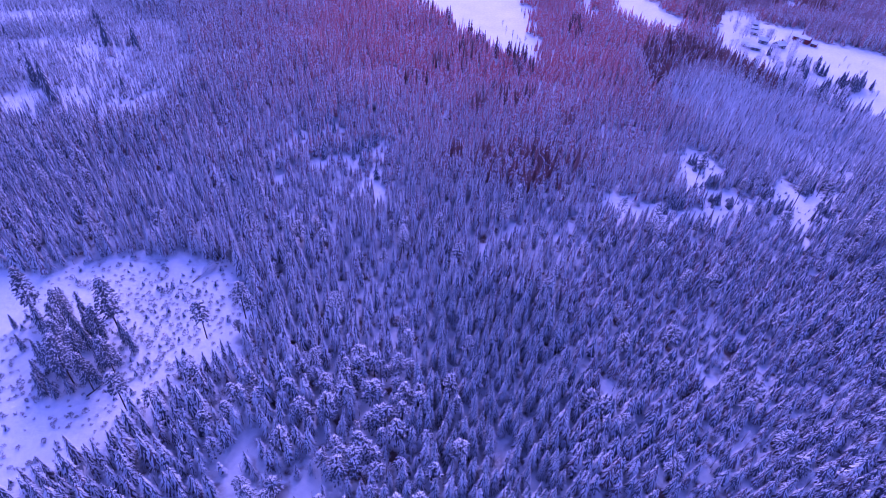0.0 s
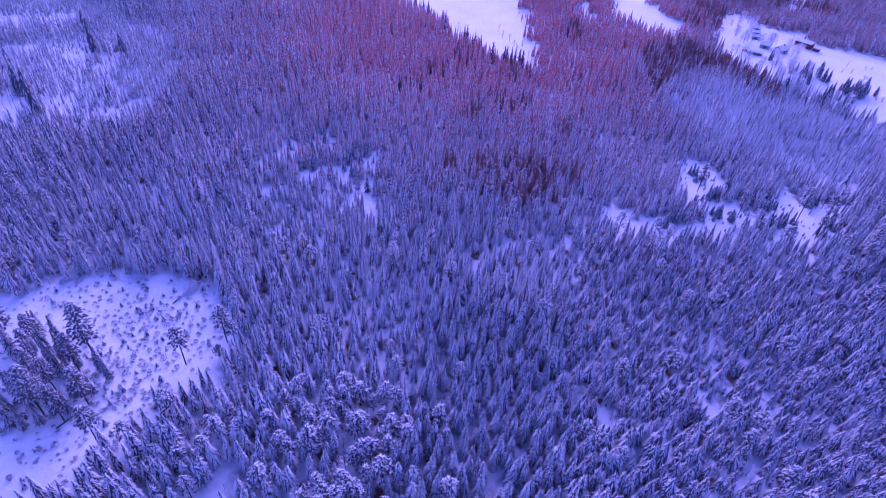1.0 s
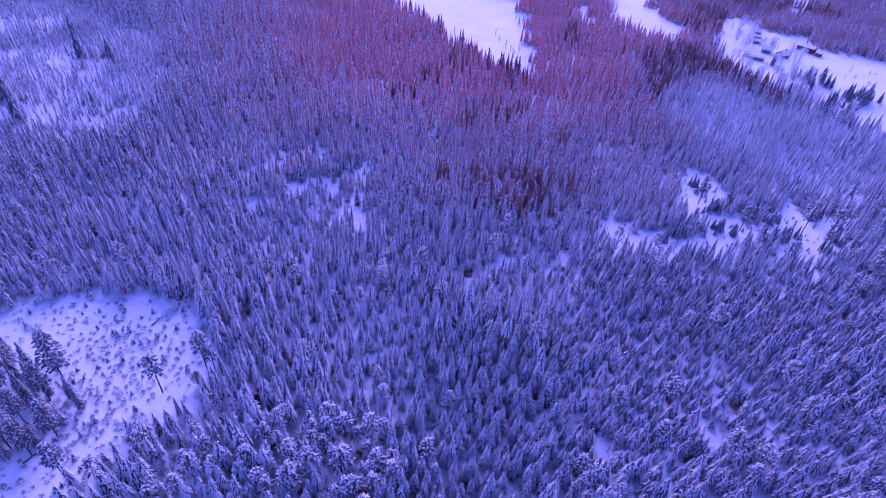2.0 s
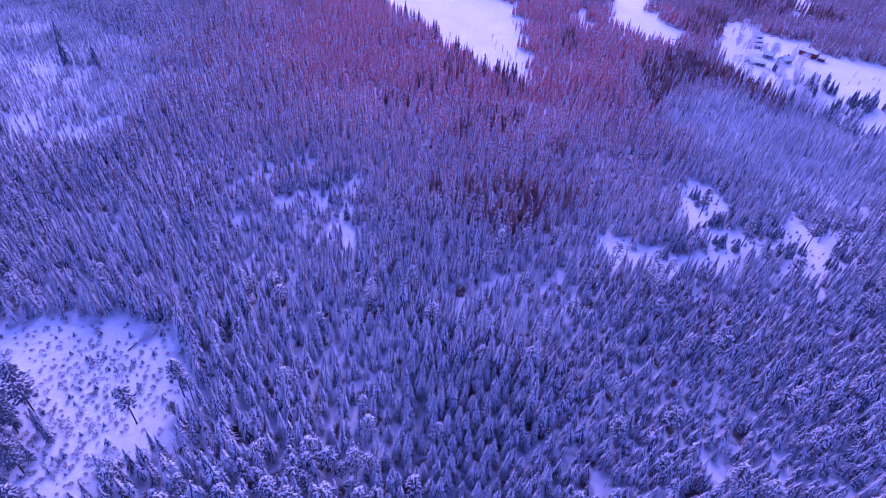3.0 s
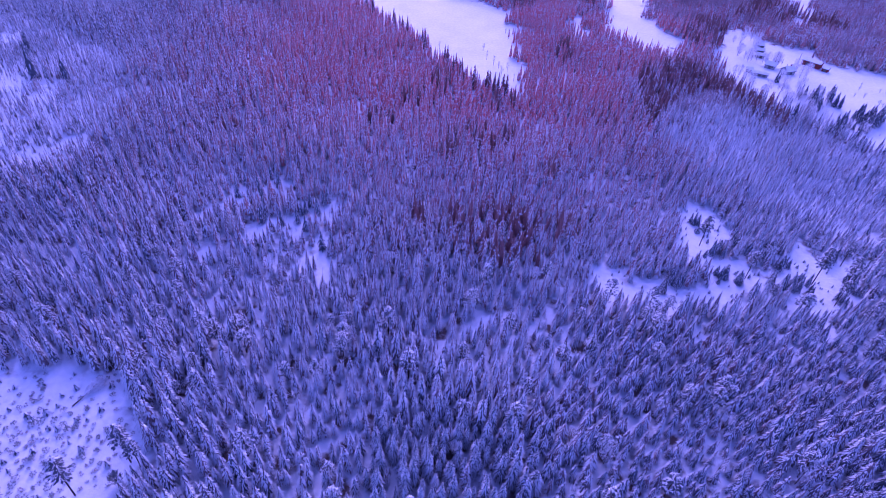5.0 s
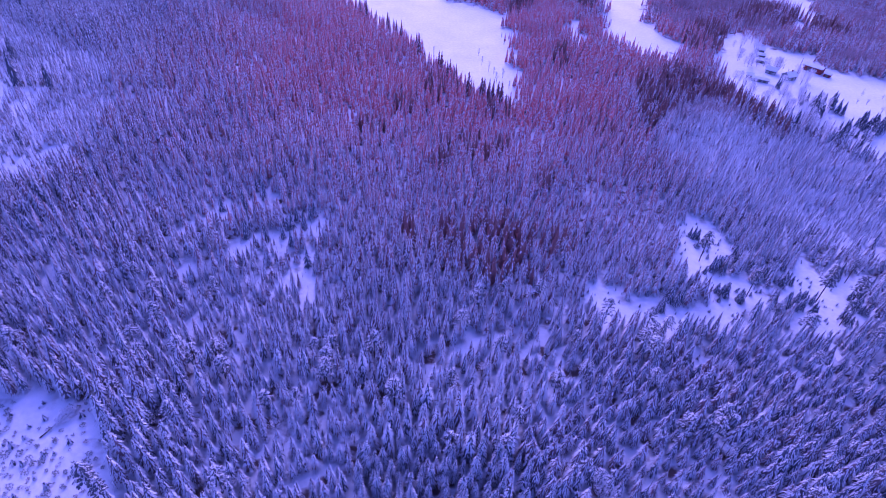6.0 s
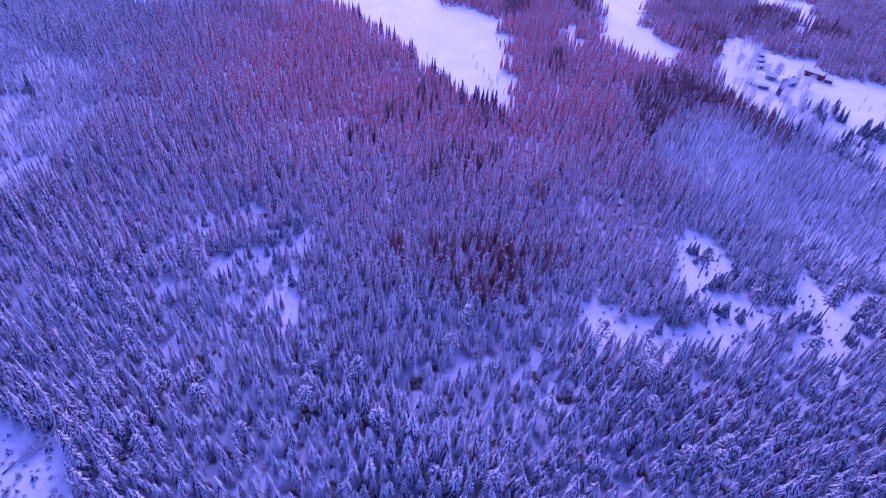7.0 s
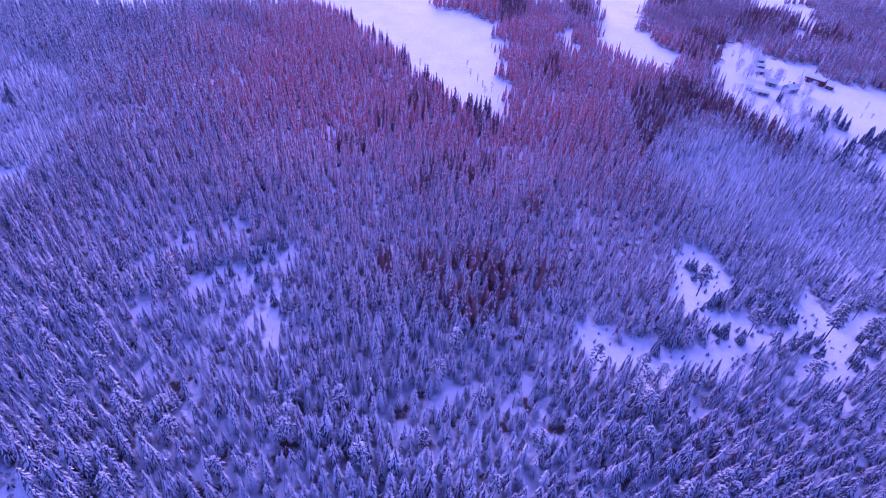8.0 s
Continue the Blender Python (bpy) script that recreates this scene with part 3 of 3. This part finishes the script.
def plant(masters, rows, seed):
    """Copies of the masters at rows of x, y, scale; the masters themselves take the first places."""
    r, made = random.Random(seed), set()
    for x, y, k in rows:
        m = masters[r.randrange(len(masters))]
        place = pose(x, y, float(hills(x, y)), 0, 0, r.uniform(0, 360))
        if m.name not in made:
            made.add(m.name)
            m.matrix_basis = place
            m.scale = (k, k, k)
        else:
            made_tree = copy_thing(m, place)
            made_tree.scale = (k, k, k)
    for m in masters:
        if m.name not in made:
            for c in list(m.children_recursive):
                bpy.data.objects.remove(c)
            bpy.data.objects.remove(m)


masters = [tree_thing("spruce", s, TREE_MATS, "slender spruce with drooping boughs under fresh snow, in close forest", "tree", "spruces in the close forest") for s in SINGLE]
r7 = np.random.default_rng(7)
pine_masters = [tree_thing("pine", s, TREE_MATS, "round-crowned pine with snow-laden clumps among the spruces", "tree", "pines in the forest") for s in NEAR_PINE]
birch_masters = [tree_thing("birch", s, BIRCH_MATS, "hoar-frosted leafless birch among the spruces", "tree", "birches in the forest") for s in NEAR_BIRCH]
for kinds, where, seed in ((pine_masters, pines, 41), (birch_masters, birches & ~far, 42)):
    plant(kinds, [(float(x), float(y), float(r7.uniform(0.75, 1.1))) for x, y in zip(fx[where], fy[where])], seed)
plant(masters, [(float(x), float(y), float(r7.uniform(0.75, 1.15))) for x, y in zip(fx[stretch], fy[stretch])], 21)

# taller trees standing in the large clearing
island = [(-93.2, 110.1, 22), (-85.4, 103.2, 9), (-94.6, 104.9, 16), (-119.4, 113.6, 20), (-90.2, 89.5, 15), (-96.0, 90.8, 20), (-86.5, 94.5, 16), (-101.4, 86.6, 10),
          (-98.0, 86.2, 9), (-123.1, 108.7, 6), (-110, 112, 14), (-114, 108, 13), (-104, 113, 13), (-107, 106, 15), (-100, 108, 12), (-102, 99, 16), (-97, 98, 14),
          (-91, 97, 12), (-105, 91, 9), (-108, 97, 10), (-93, 93, 11), (-89, 106, 10), (-99, 116, 8), (-112, 117, 10), (-116, 101, 7), (-103, 89, 8), (-95, 88, 8), (-106, 110, 11), (-101, 105, 12), (-98, 103, 11), (-111, 115, 12), (-117, 111, 10), (-93, 101, 11), (-104, 95, 12), (-100, 93, 11), (-90, 92, 9),
          (-87, 98, 9), (-108, 103, 10), (-96, 107, 10)]
masters = [tree_thing("clearing_spruce", spruce(rng, 13, rng.uniform(1.7, 2.1), 20, 17, 0.8, bare=rng.uniform(0.04, 0.12), boughs=True, fill=(0.26, 0.38), hang=(0.5, 1.1), slim=0.1), TREE_MATS,
                      "slender spruce in a loose clump on the open snowy clearing", "tree", "clump of spruces in the clearing") for _ in range(5)]
plant(masters, [(x, y, h / 13) for x, y, h in island if h < 14], 22)
masters = [tree_thing("clearing_pine", pine(rng, 18, rng.uniform(1.8, 2.1), 250, 0.34, bare=rng.uniform(0.2, 0.3)), TREE_MATS,
                      "tall long-crowned pine with snow-dusted clumps in the clearing", "tree", "tall pines in the clearing") for _ in range(4)]
plant(masters, [(x, y, h / 18) for x, y, h in island if h >= 14], 57)
masters = [tree_thing("tall_spruce", spruce(rng, 12, rng.uniform(1.9, 2.3), 13, 12, 0.4, boughs=True), TREE_MATS,
                      "tall dark spruce rising above the pale birch wood", "tree", "tall spruces in the birch wood") for _ in range(3)]
plant(masters, [(x, y, h / 12) for x, y, h in [(-212.9, 267.8, 15.5), (-191.5, 246.9, 16.5), (-189.3, 325.5, 13.5), (-205.6, 324.9, 19), (-262.4, 322.4, 10), (-202.1, 259.4, 18),
                                               (-186, 322, 12), (-208, 328, 12), (-228, 357, 12), (-224, 353, 10), (-167, 266, 9), (-239, 300, 10), (-231, 362, 11), (-209, 264, 13)]], 32)
masters = [tree_thing("lone_pine", pine(rng, 15, 1.6, 130, 0.4, bare=rng.uniform(0.4, 0.5)), TREE_MATS,
                      "lone tall pine with a long bare stem on open snow", "tree", "pines left in the clearings") for _ in range(4)]
plant(masters, [(x, y, h / 15) for x, y, h in [(-67.1, 109.5, 16), (-78.5, 83.9, 15.5), (-58.4, 118.3, 15.5), (-55.6, 117.3, 11.5), (110.4, 221.1, 14.5), (121.3, 203.4, 13),
                                                (145, 202.9, 17.5), (152.9, 198.9, 17), (160.9, 214.3, 12), (124.8, 191.5, 9), (148.1, 192.4, 12)]], 23)


def tuft(r, height, radius, twigs):
    """A low rounded bush: short twigs all over a dome, frosted on the outside."""
    stem, brush, rime = Shape(), Shape(), Shape()
    stem.tube([(0, 0, -0.1, 0.06), (0, 0, height * 0.5, 0.03)], 3, TRUNK_M)
    ox, oy, lop = r.uniform(-0.25, 0.25) * radius, r.uniform(-0.25, 0.25) * radius, r.uniform(0.75, 1.1)
    for k in range(twigs):
        a, u = r.uniform(0, 6.283), r.random()
        q = radius * math.sqrt(u) * r.uniform(0.7, 1.0)
        z = height * math.sqrt(max(0.0, 1 - u)) * r.uniform(0.45, 1.0)
        shape, mat = (rime, SNOW_M) if k % 4 == 0 else (brush, GREEN_M)
        shape.blade((q * math.cos(a) + ox * z, q * math.sin(a) * lop + oy * z, z), a + r.uniform(-1.2, 1.2), r.uniform(0.22, 0.42), r.uniform(0.0, 0.3), r.uniform(0.0, 0.3), r.uniform(0.14, 0.28), mat,
                    start=-0.4, roll=r.uniform(-0.3, 0.3), plain=True)
    return stem, brush, rime


def sapling(seed):
    r = random.Random(seed)
    if seed % 3:
        return tree_thing("shrub", tuft(r, r.uniform(0.9, 1.4), r.uniform(0.5, 0.75), 46), FROST_HAZE_MATS, "low rounded shrub rimed with frost in the clearing", "shrub", "shrubs in the clearing")
    s = spruce(r, r.uniform(1.5, 2.3), r.uniform(0.6, 0.85), 5, 9, 0.85, bare=0.02, lite=True, fill=(0.4, 0.6), heart=0.55)
    return tree_thing("sapling", s, TREE_MATS, "small young spruce poking out of deep snow in the clearing", "sapling", "saplings in the clearing")


rows, r = [], random.Random(31)
while len(rows) < 295:
    x, y = r.uniform(-122, -60), r.uniform(62, 146)
    if r.random() < 0.35:
        x, y = r.gauss(-84, 7), r.gauss(114, 13)
    if bool(inside(x, y, BIG_CLEARING)) and all((x - a) ** 2 + (y - b) ** 2 > 1.8 for a, b, _ in rows):
        rows.append((x, y, r.uniform(0.6, 1.35)))
plant([sapling(s) for s in range(9)], rows, 24)

rows2 = []
while len(rows2) < 480:
    x, y = r.uniform(-128, -60), r.uniform(58, 146)
    if r.random() < 0.4:
        x, y = r.gauss(-84, 9), r.gauss(108, 16)
    if bool(inside(x, y, BIG_CLEARING)) and all((x - a) ** 2 + (y - b) ** 2 > 1.5 for a, b, _ in rows):
        rows2.append((x, y, r.uniform(0.6, 1.25), r.uniform(0.5, 1.1)))
stand("clearing_scrub", [joined(tuft(r, 0.75, 0.42, 20)) for _ in range(5)], rows2, FROST_HAZE_MATS, "low frosted scrub sticking out of the snow", "scrub", 36)

rows = []
while len(rows) < 150:
    x, y = r.uniform(60, 175), r.uniform(180, 255)
    if any(bool(inside(x, y, g)) for g in (GLADE_A, GLADE_B, GLADE_C, GLADE_D)):
        rows.append((x, y, r.uniform(0.4, 1.0)))
masters = [sapling(s) for s in range(21, 33, 3)]
for m in masters:
    m.name = "glade_sapling"
    tagged(m, "small snowy spruce sapling on a white glade", group="saplings on the glades")
plant(masters, rows, 34)

# small spruces in and round the glades
glade = [(116, 217), (119, 216), (112, 216), (123, 222), (109, 204), (112, 202), (116, 202), (120, 202), (93, 200), (95, 198), (132, 201), (134, 200), (138, 201),
         (143, 203), (143, 196), (130, 218), (130, 214), (135, 214), (91, 194), (114, 231), (113, 236), (158, 216), (160, 206), (160, 200), (149, 194), (128, 217),
         (104, 211), (88, 203), (139, 212), (137, 220)]
masters = [tree_thing("glade_spruce", spruce(rng, rng.uniform(5, 8), rng.uniform(1.4, 1.8), 8, 10, 0.92, boughs=True), TREE_MATS,
                      "half-grown snowy spruce at the edge of a glade", "tree", "half-grown spruces round the glades") for _ in range(4)]
plant(masters, [(x + r.uniform(-2.4, 2.4), y + r.uniform(-2.0, 2.0), r.uniform(0.5, 1.05)) for x, y in glade for _ in range(3)], 25)
masters = [tree_thing("gap_spruce", spruce(rng, rng.uniform(7, 9), rng.uniform(1.4, 1.8), 8, 10, 0.92, boughs=True), TREE_MATS,
                      "snowy spruce standing free in a gap of the forest", "tree", "spruces in the forest gaps") for _ in range(3)]
plant(masters, [(x + r.uniform(-4, 4), y + r.uniform(-5, 5), r.uniform(0.6, 1.1)) for x, y in
                [(-72, 236), (-57, 243), (-43, 226), (-38, 222), (-33, 229), (-54, 215), (-46, 219), (-30, 206), (-36, 214), (-62, 230)] for _ in range(2)], 26)


# ---- the farm ----
def box(bm, x0, x1, y0, y1, z0, z1):
    v = [bm.verts.new(p) for p in ((x0, y0, z0), (x1, y0, z0), (x1, y1, z0), (x0, y1, z0), (x0, y0, z1), (x1, y0, z1), (x1, y1, z1), (x0, y1, z1))]
    for f in ((3, 2, 1, 0), (4, 5, 6, 7), (0, 1, 5, 4), (1, 2, 6, 5), (2, 3, 7, 6), (3, 0, 4, 7)):
        bm.faces.new([v[i] for i in f])


def slab(bm, pts, thick):
    """A thick sheet over four corners."""
    low = [bm.verts.new(p) for p in pts]
    top = [bm.verts.new((p[0], p[1], p[2] + thick)) for p in pts]
    bm.faces.new(low[::-1]), bm.faces.new(top)
    for i in range(4):
        k = (i + 1) % 4
        bm.faces.new([low[i], low[k], top[k], top[i]])


def solid(name, fill_in, mat, parent, label="", bevel=0.0):
    bm = bmesh.new()
    fill_in(bm)
    bmesh.ops.recalc_face_normals(bm, faces=bm.faces)
    if bevel:
        bmesh.ops.bevel(bm, geom=bm.edges[:], offset=bevel, segments=2, affect="EDGES")
    me = bpy.data.meshes.new(name)
    bm.to_mesh(me)
    bm.free()
    me.materials.append(mat)
    return part(name, me, parent, label)


def building(name, label, x, y, turn, length, width, wall, ridge, boards, windows=0, doors=1, chimney=False, snow=0.35):
    """A gabled wooden building: boarded walls, roof sheets, snow on the roof, doors, windows. Its front faces its own -y."""
    root = new(name)
    root.matrix_basis = pose(x, y, float(hills(x, y)), 0, 0, turn)
    a, b = length / 2, width / 2

    def gable(bm, sx):
        pts = [(sx, -b, -0.3), (sx, b, -0.3), (sx, b, wall), (sx, 0, ridge), (sx, -b, wall)]
        f = [bm.verts.new(p) for p in pts]
        g = [bm.verts.new((p[0] - math.copysign(0.15, sx), p[1], p[2])) for p in pts]
        bm.faces.new(f), bm.faces.new(g[::-1])
        for i in range(5):
            k = (i + 1) % 5
            bm.faces.new([f[i], f[k], g[k], g[i]])
    for sx in (a, -a):
        solid("wall", lambda bm: gable(bm, sx), boards, root)
    for sy in (-1, 1):
        solid("wall", lambda bm: box(bm, -a + 0.15, a - 0.15, min(sy * b, sy * (b - 0.15)), max(sy * b, sy * (b - 0.15)), -0.3, wall), boards, root)
    over = 0.45
    drop = (ridge - wall) / b * over
    n = int(length / 0.9)
    for i in range(n):
        px = -a + (i + 0.5) * length / n
        solid("batten", lambda bm: box(bm, px - 0.05, px + 0.05, -b - 0.04, -b, 0.0, wall - 0.02), boards, root)
    for sy in (-1, 1):
        roof = solid("roof_panel", lambda bm: slab(bm, [(-a - 0.4, 0, ridge), (a + 0.4, 0, ridge), (a + 0.4, sy * (b + over), wall - drop), (-a - 0.4, sy * (b + over), wall - drop)], 0.10),
                     DARK_ROOF, root)
        solid("roof_snow", lambda bm: slab(bm, [(-a - 0.45, 0, ridge + 0.11), (a + 0.45, 0, ridge + 0.11), (a + 0.45, sy * (b + over * 0.9), wall - drop * 0.9 + 0.11),
                                                (-a - 0.45, sy * (b + over * 0.9), wall - drop * 0.9 + 0.11)], snow), SNOW_GROUND, roof, "thick even snow", 0.12)
    for i in range(doors):
        px = -a + (i + 0.8) * length / (doors + 0.6)
        door = solid("door", lambda bm: box(bm, px - 0.9, px + 0.9, -b - 0.09, -b - 0.045, 0.0, min(2.4, wall - 0.3)), GREY_BOARDS, root)
        solid("handle", lambda bm: box(bm, px + 0.6, px + 0.72, -b - 0.16, -b - 0.09, 1.0, 1.15), DARK_ROOF, door)
    for i in range(windows):
        px = a - (i + 0.7) * length / (windows + doors + 0.8)
        win = solid("window", lambda bm: box(bm, px - 0.5, px + 0.5, -b - 0.08, -b - 0.045, 1.0, 2.1), WHITE_TRIM, root)
        solid("pane", lambda bm: box(bm, px - 0.4, px + 0.4, -b - 0.10, -b - 0.08, 1.1, 2.0), PANE, win)
    if chimney:
        stack = solid("chimney", lambda bm: box(bm, a * 0.3 - 0.35, a * 0.3 + 0.35, -0.35, 0.35, ridge - 0.6, ridge + 1.2), RED_BOARDS, root, "brick-red chimney", 0.03)
        solid("cap_snow", lambda bm: box(bm, a * 0.3 - 0.38, a * 0.3 + 0.38, -0.38, 0.38, ridge + 1.2, ridge + 1.45), SNOW_GROUND, stack, "", 0.1)
    return tagged(root, label, "building", "farm buildings")


building("barn", "dark red boarded barn with snow-covered roof on the white farm field", 248.5, 427.5, -46.0, 11.5, 6.0, 3.2, 4.2, RED_BOARDS, windows=0, doors=2)
building("lean_to", "small dark red lean-to beside the barn, roof under snow", 253.8, 419.2, -46.0, 3.6, 3.4, 2.0, 2.7, RED_BOARDS)
building("farmhouse", "grey weathered farmhouse with snowy roof among frosted birches", 225.0, 410.5, 24, 7.0, 5.6, 2.5, 4.6, PALE_BOARDS, windows=2, chimney=True)
building("cabin", "small grey cabin with snowy roof beside the farmhouse", 217.0, 418.0, -35, 6.0, 4.5, 2.4, 4.0, PALE_BOARDS, windows=1)
building("long_shed", "long low grey shed with thin snow on its roof", 204.5, 403.5, -25, 9.5, 3.0, 1.9, 2.6, PALE_BOARDS, doors=3, snow=0.12)
building("store_hut", "small grey store hut half buried in snow", 200.0, 409.0, -20, 3.6, 3.0, 2.0, 2.9, GREY_BOARDS)
building("woodshed", "dark woodshed with a thick snow cap", 218.0, 437.5, -15, 5.0, 3.4, 2.0, 3.0, GREY_BOARDS)
building("hay_shed", "dark hay shed with a thick snow cap", 222.0, 447.5, -15, 4.8, 3.4, 2.0, 3.0, GREY_BOARDS)
building("tool_shed", "dark tool shed with a thick snow cap at the wood's edge", 226.0, 458.0, -15, 4.6, 3.4, 2.0, 3.0, GREY_BOARDS)


def post(name, x, y, h, label):
    s = Shape()
    s.tube([(0, 0, -0.3, 0.16), (0.05, 0, h * 0.6, 0.13), (0, 0, h, 0.10)], 7, 0)
    s.tube([(0, 0, h, 0.15), (0, 0, h + 0.22, 0.05)], 7, 1)
    v, t, m = s.arrays()
    ob = new(name, mesh_from(name, v, t, [BARK, SNOW_GROUND], m))
    ob.matrix_basis = pose(x, y, float(hills(x, y)))
    return tagged(ob, label, "post")


post("power_pole", 243.2, 434.5, 5.5, "dark wooden pole with a snow cap by the barn")
post("gate_post", 229.0, 427.5, 3.2, "short dark wooden post on the farm field")
post("gate_post", 231.5, 425.0, 1.4, "stub of a dark wooden post on the farm field")


def fallen_log(x, y, turn, length):
    s = Shape()
    s.tube([(0, 0, 0, 0.2), (0.1, 0, length * 0.5, 0.16), (0, 0, length, 0.07)], 7, 0)
    s.tube([(0.0, 0, length * 0.4, 0.07), (0.7, 0.1, length * 0.55, 0.03)], 4, 0)
    s.tube([(0.0, 0, length * 0.65, 0.06), (-0.5, 0.1, length * 0.8, 0.02)], 4, 0)
    v, t, m = s.arrays()
    ob = new("fallen_log", mesh_from("fallen_log", v, t, [BARK]))
    ob.matrix_basis = pose(x, y, float(hills(x, y)) + 0.18, 0, 88, turn)
    return tagged(ob, "bare dark fallen log lying on the snow", "log", "fallen logs")


fallen_log(-90.8, 87.1, 61, 4.3)


def fallen_shape():
    """A birch with a stout butt, to be laid on its side."""
    shapes = birch(rng, 10.5, 2.1, 420, low=0.34, wide=(0.16, 0.26))
    shapes[0].tube([(0, 0, -0.4, 0.18), (0.05, 0, 1.6, 0.15), (0.1, 0.05, 3.4, 0.07)], 7, TRUNK_M)
    return shapes


windthrow = tree_thing("fallen_birch", fallen_shape(), BIRCH_MATS, "wind-thrown frosted birch lying on the snow of the clearing", "tree")
windthrow.matrix_basis = pose(-80.2, 132.8, float(hills(-80.2, 132.8)) + 0.3, 0, 82, 61.7)
masters = [tree_thing("edge_birch", birch(rng, rng.uniform(5, 6.5), rng.uniform(1.9, 2.4), 340, low=0.1, wide=(0.12, 0.2)), FROST_HAZE_MATS,
                      "spreading frosted birch at the edge of the clearing", "tree", "birches at the clearing's edge") for _ in range(2)]
plant(masters, [(-71.2, 143.8, 1.0), (-73.5, 146.5, 0.9), (-69.5, 141.5, 0.8), (-58.5, 112.5, 0.9), (-66, 140.5, 0.7)], 55)
masters = [tree_thing("shore_spruce", spruce(rng, 12, rng.uniform(1.5, 1.9), 10, 9, 0.45, boughs=True), DARK_MATS,
                      "tall dark spruce rising over the lake shore", "tree", "tall spruces on the lake shore") for _ in range(4)]
plant(masters, [(x, y, min(h, 15) / 13) for x, y, h in [(6.3, 382.7, 13.9), (7.8, 379.8, 17.6), (11.5, 374.3, 11.2), (13.1, 371.4, 13.4), (16.6, 365.9, 12.8), (15.5, 367.6, 10.5), (23.7, 351.0, 18.5), (30.6, 345.2, 17.9), (31.7, 344.5, 17.7), (34.4, 343.7, 18.8), (36.6, 343.6, 16.1), (41.1, 341.9, 18.1), (39.1, 342.4, 16.2), (-7.2, 407.6, 16.2), (-9.2, 411.7, 13.0), (-20.6, 432.5, 13.7), (-24.4, 437.7, 11.7), (-31.4, 447.9, 13.3), (-40.9, 461.7, 9.5), (-49.0, 471.4, 14.8), (-54.7, 478.0, 13.6), (-63.1, 487.8, 7.7), (-3.0, 398.7, 8.2), (0.1, 392.5, 8.4)]], 56)

masters = [tree_thing("farm_spruce", spruce(rng, rng.uniform(9, 12), rng.uniform(2.0, 2.5), 9, 10, 0.75, boughs=True), TREE_MATS,
                      "bushy spruce with some snow on the farm field", "tree", "spruces round the farm") for _ in range(3)]
plant(masters, [(x + r.uniform(-3, 3), y + r.uniform(-3, 3), r.uniform(0.5, 1.05)) for x, y in
                [(246, 352), (249, 350), (243, 349), (227, 373), (224, 370), (220, 365), (216, 362), (234, 364), (241, 345), (238, 342), (244, 340), (232, 334), (236, 345), (240, 352), (246, 347), (224, 323), (226, 341), (212, 393), (218, 356), (247, 356),
                 (252, 344), (229, 336), (207, 341), (213, 354), (196, 340), (236, 338), (232, 372), (238, 375), (219, 376), (221, 332), (209, 322)] for _ in range(2)], 27)
masters = [tree_thing("farm_birch", birch(rng, rng.uniform(8.5, 11), rng.uniform(2.6, 3.4), 420, low=0.12, wide=(0.1, 0.2)), BIRCH_MATS,
                      "large hoar-frosted leafless birch by the farm", "tree", "birches round the farm") for _ in range(3)]
plant(masters, [(x + r.uniform(-3, 3), y + r.uniform(-3, 3), r.uniform(0.6, 1.15)) for x, y in
                [(189, 380), (192, 392), (187, 402), (196, 372), (223, 475), (227, 465), (213, 400), (231, 413), (213, 373), (217, 370), (209, 378), (221, 366), (219, 421), (222, 424), (215, 428), (205, 427), (209, 432), (218, 452), (211, 440), (213, 355), (223, 365), (207, 339),
                 (211, 332), (203, 347), (216, 337), (228, 372), (234, 407), (230, 402), (203, 440), (212, 462), (206, 366), (201, 358), (226, 330), (219, 383)] for _ in range(2)], 28)
masters = [tree_thing("shore_birch", birch(rng, rng.uniform(6, 9), rng.uniform(1.0, 1.4), 60), BIRCH_MATS,
                      "slender frosted birch at the snowy lake shore", "tree", "birches on the lake shore") for _ in range(2)]
plant(masters, [(x, y, r.uniform(0.6, 1.1)) for x, y in
                [(30, 413), (32, 398), (36, 389), (39, 385), (44, 380), (40, 372), (46, 450), (2, 406), (27, 512), (35, 509), (40, 507), (-22, 432), (-38, 458), (47, 366)]], 29)

rows = []
while len(rows) < 60:
    x, y = r.uniform(185, 280), r.uniform(300, 400)
    if bool(inside(x, y, FARM)) and (x - 225) ** 2 + (y - 405) ** 2 > 300:
        rows.append((x, y, r.uniform(0.35, 1.0)))
masters = [tree_thing("farm_shrub", birch(rng, rng.uniform(3.5, 5.5), rng.uniform(1.4, 2.0), 60, low=0.05), BIRCH_MATS,
                      "bushy frosted shrub on the snowy farm land", "shrub", "shrubs round the farm") for _ in range(3)]
plant(masters, rows, 35)
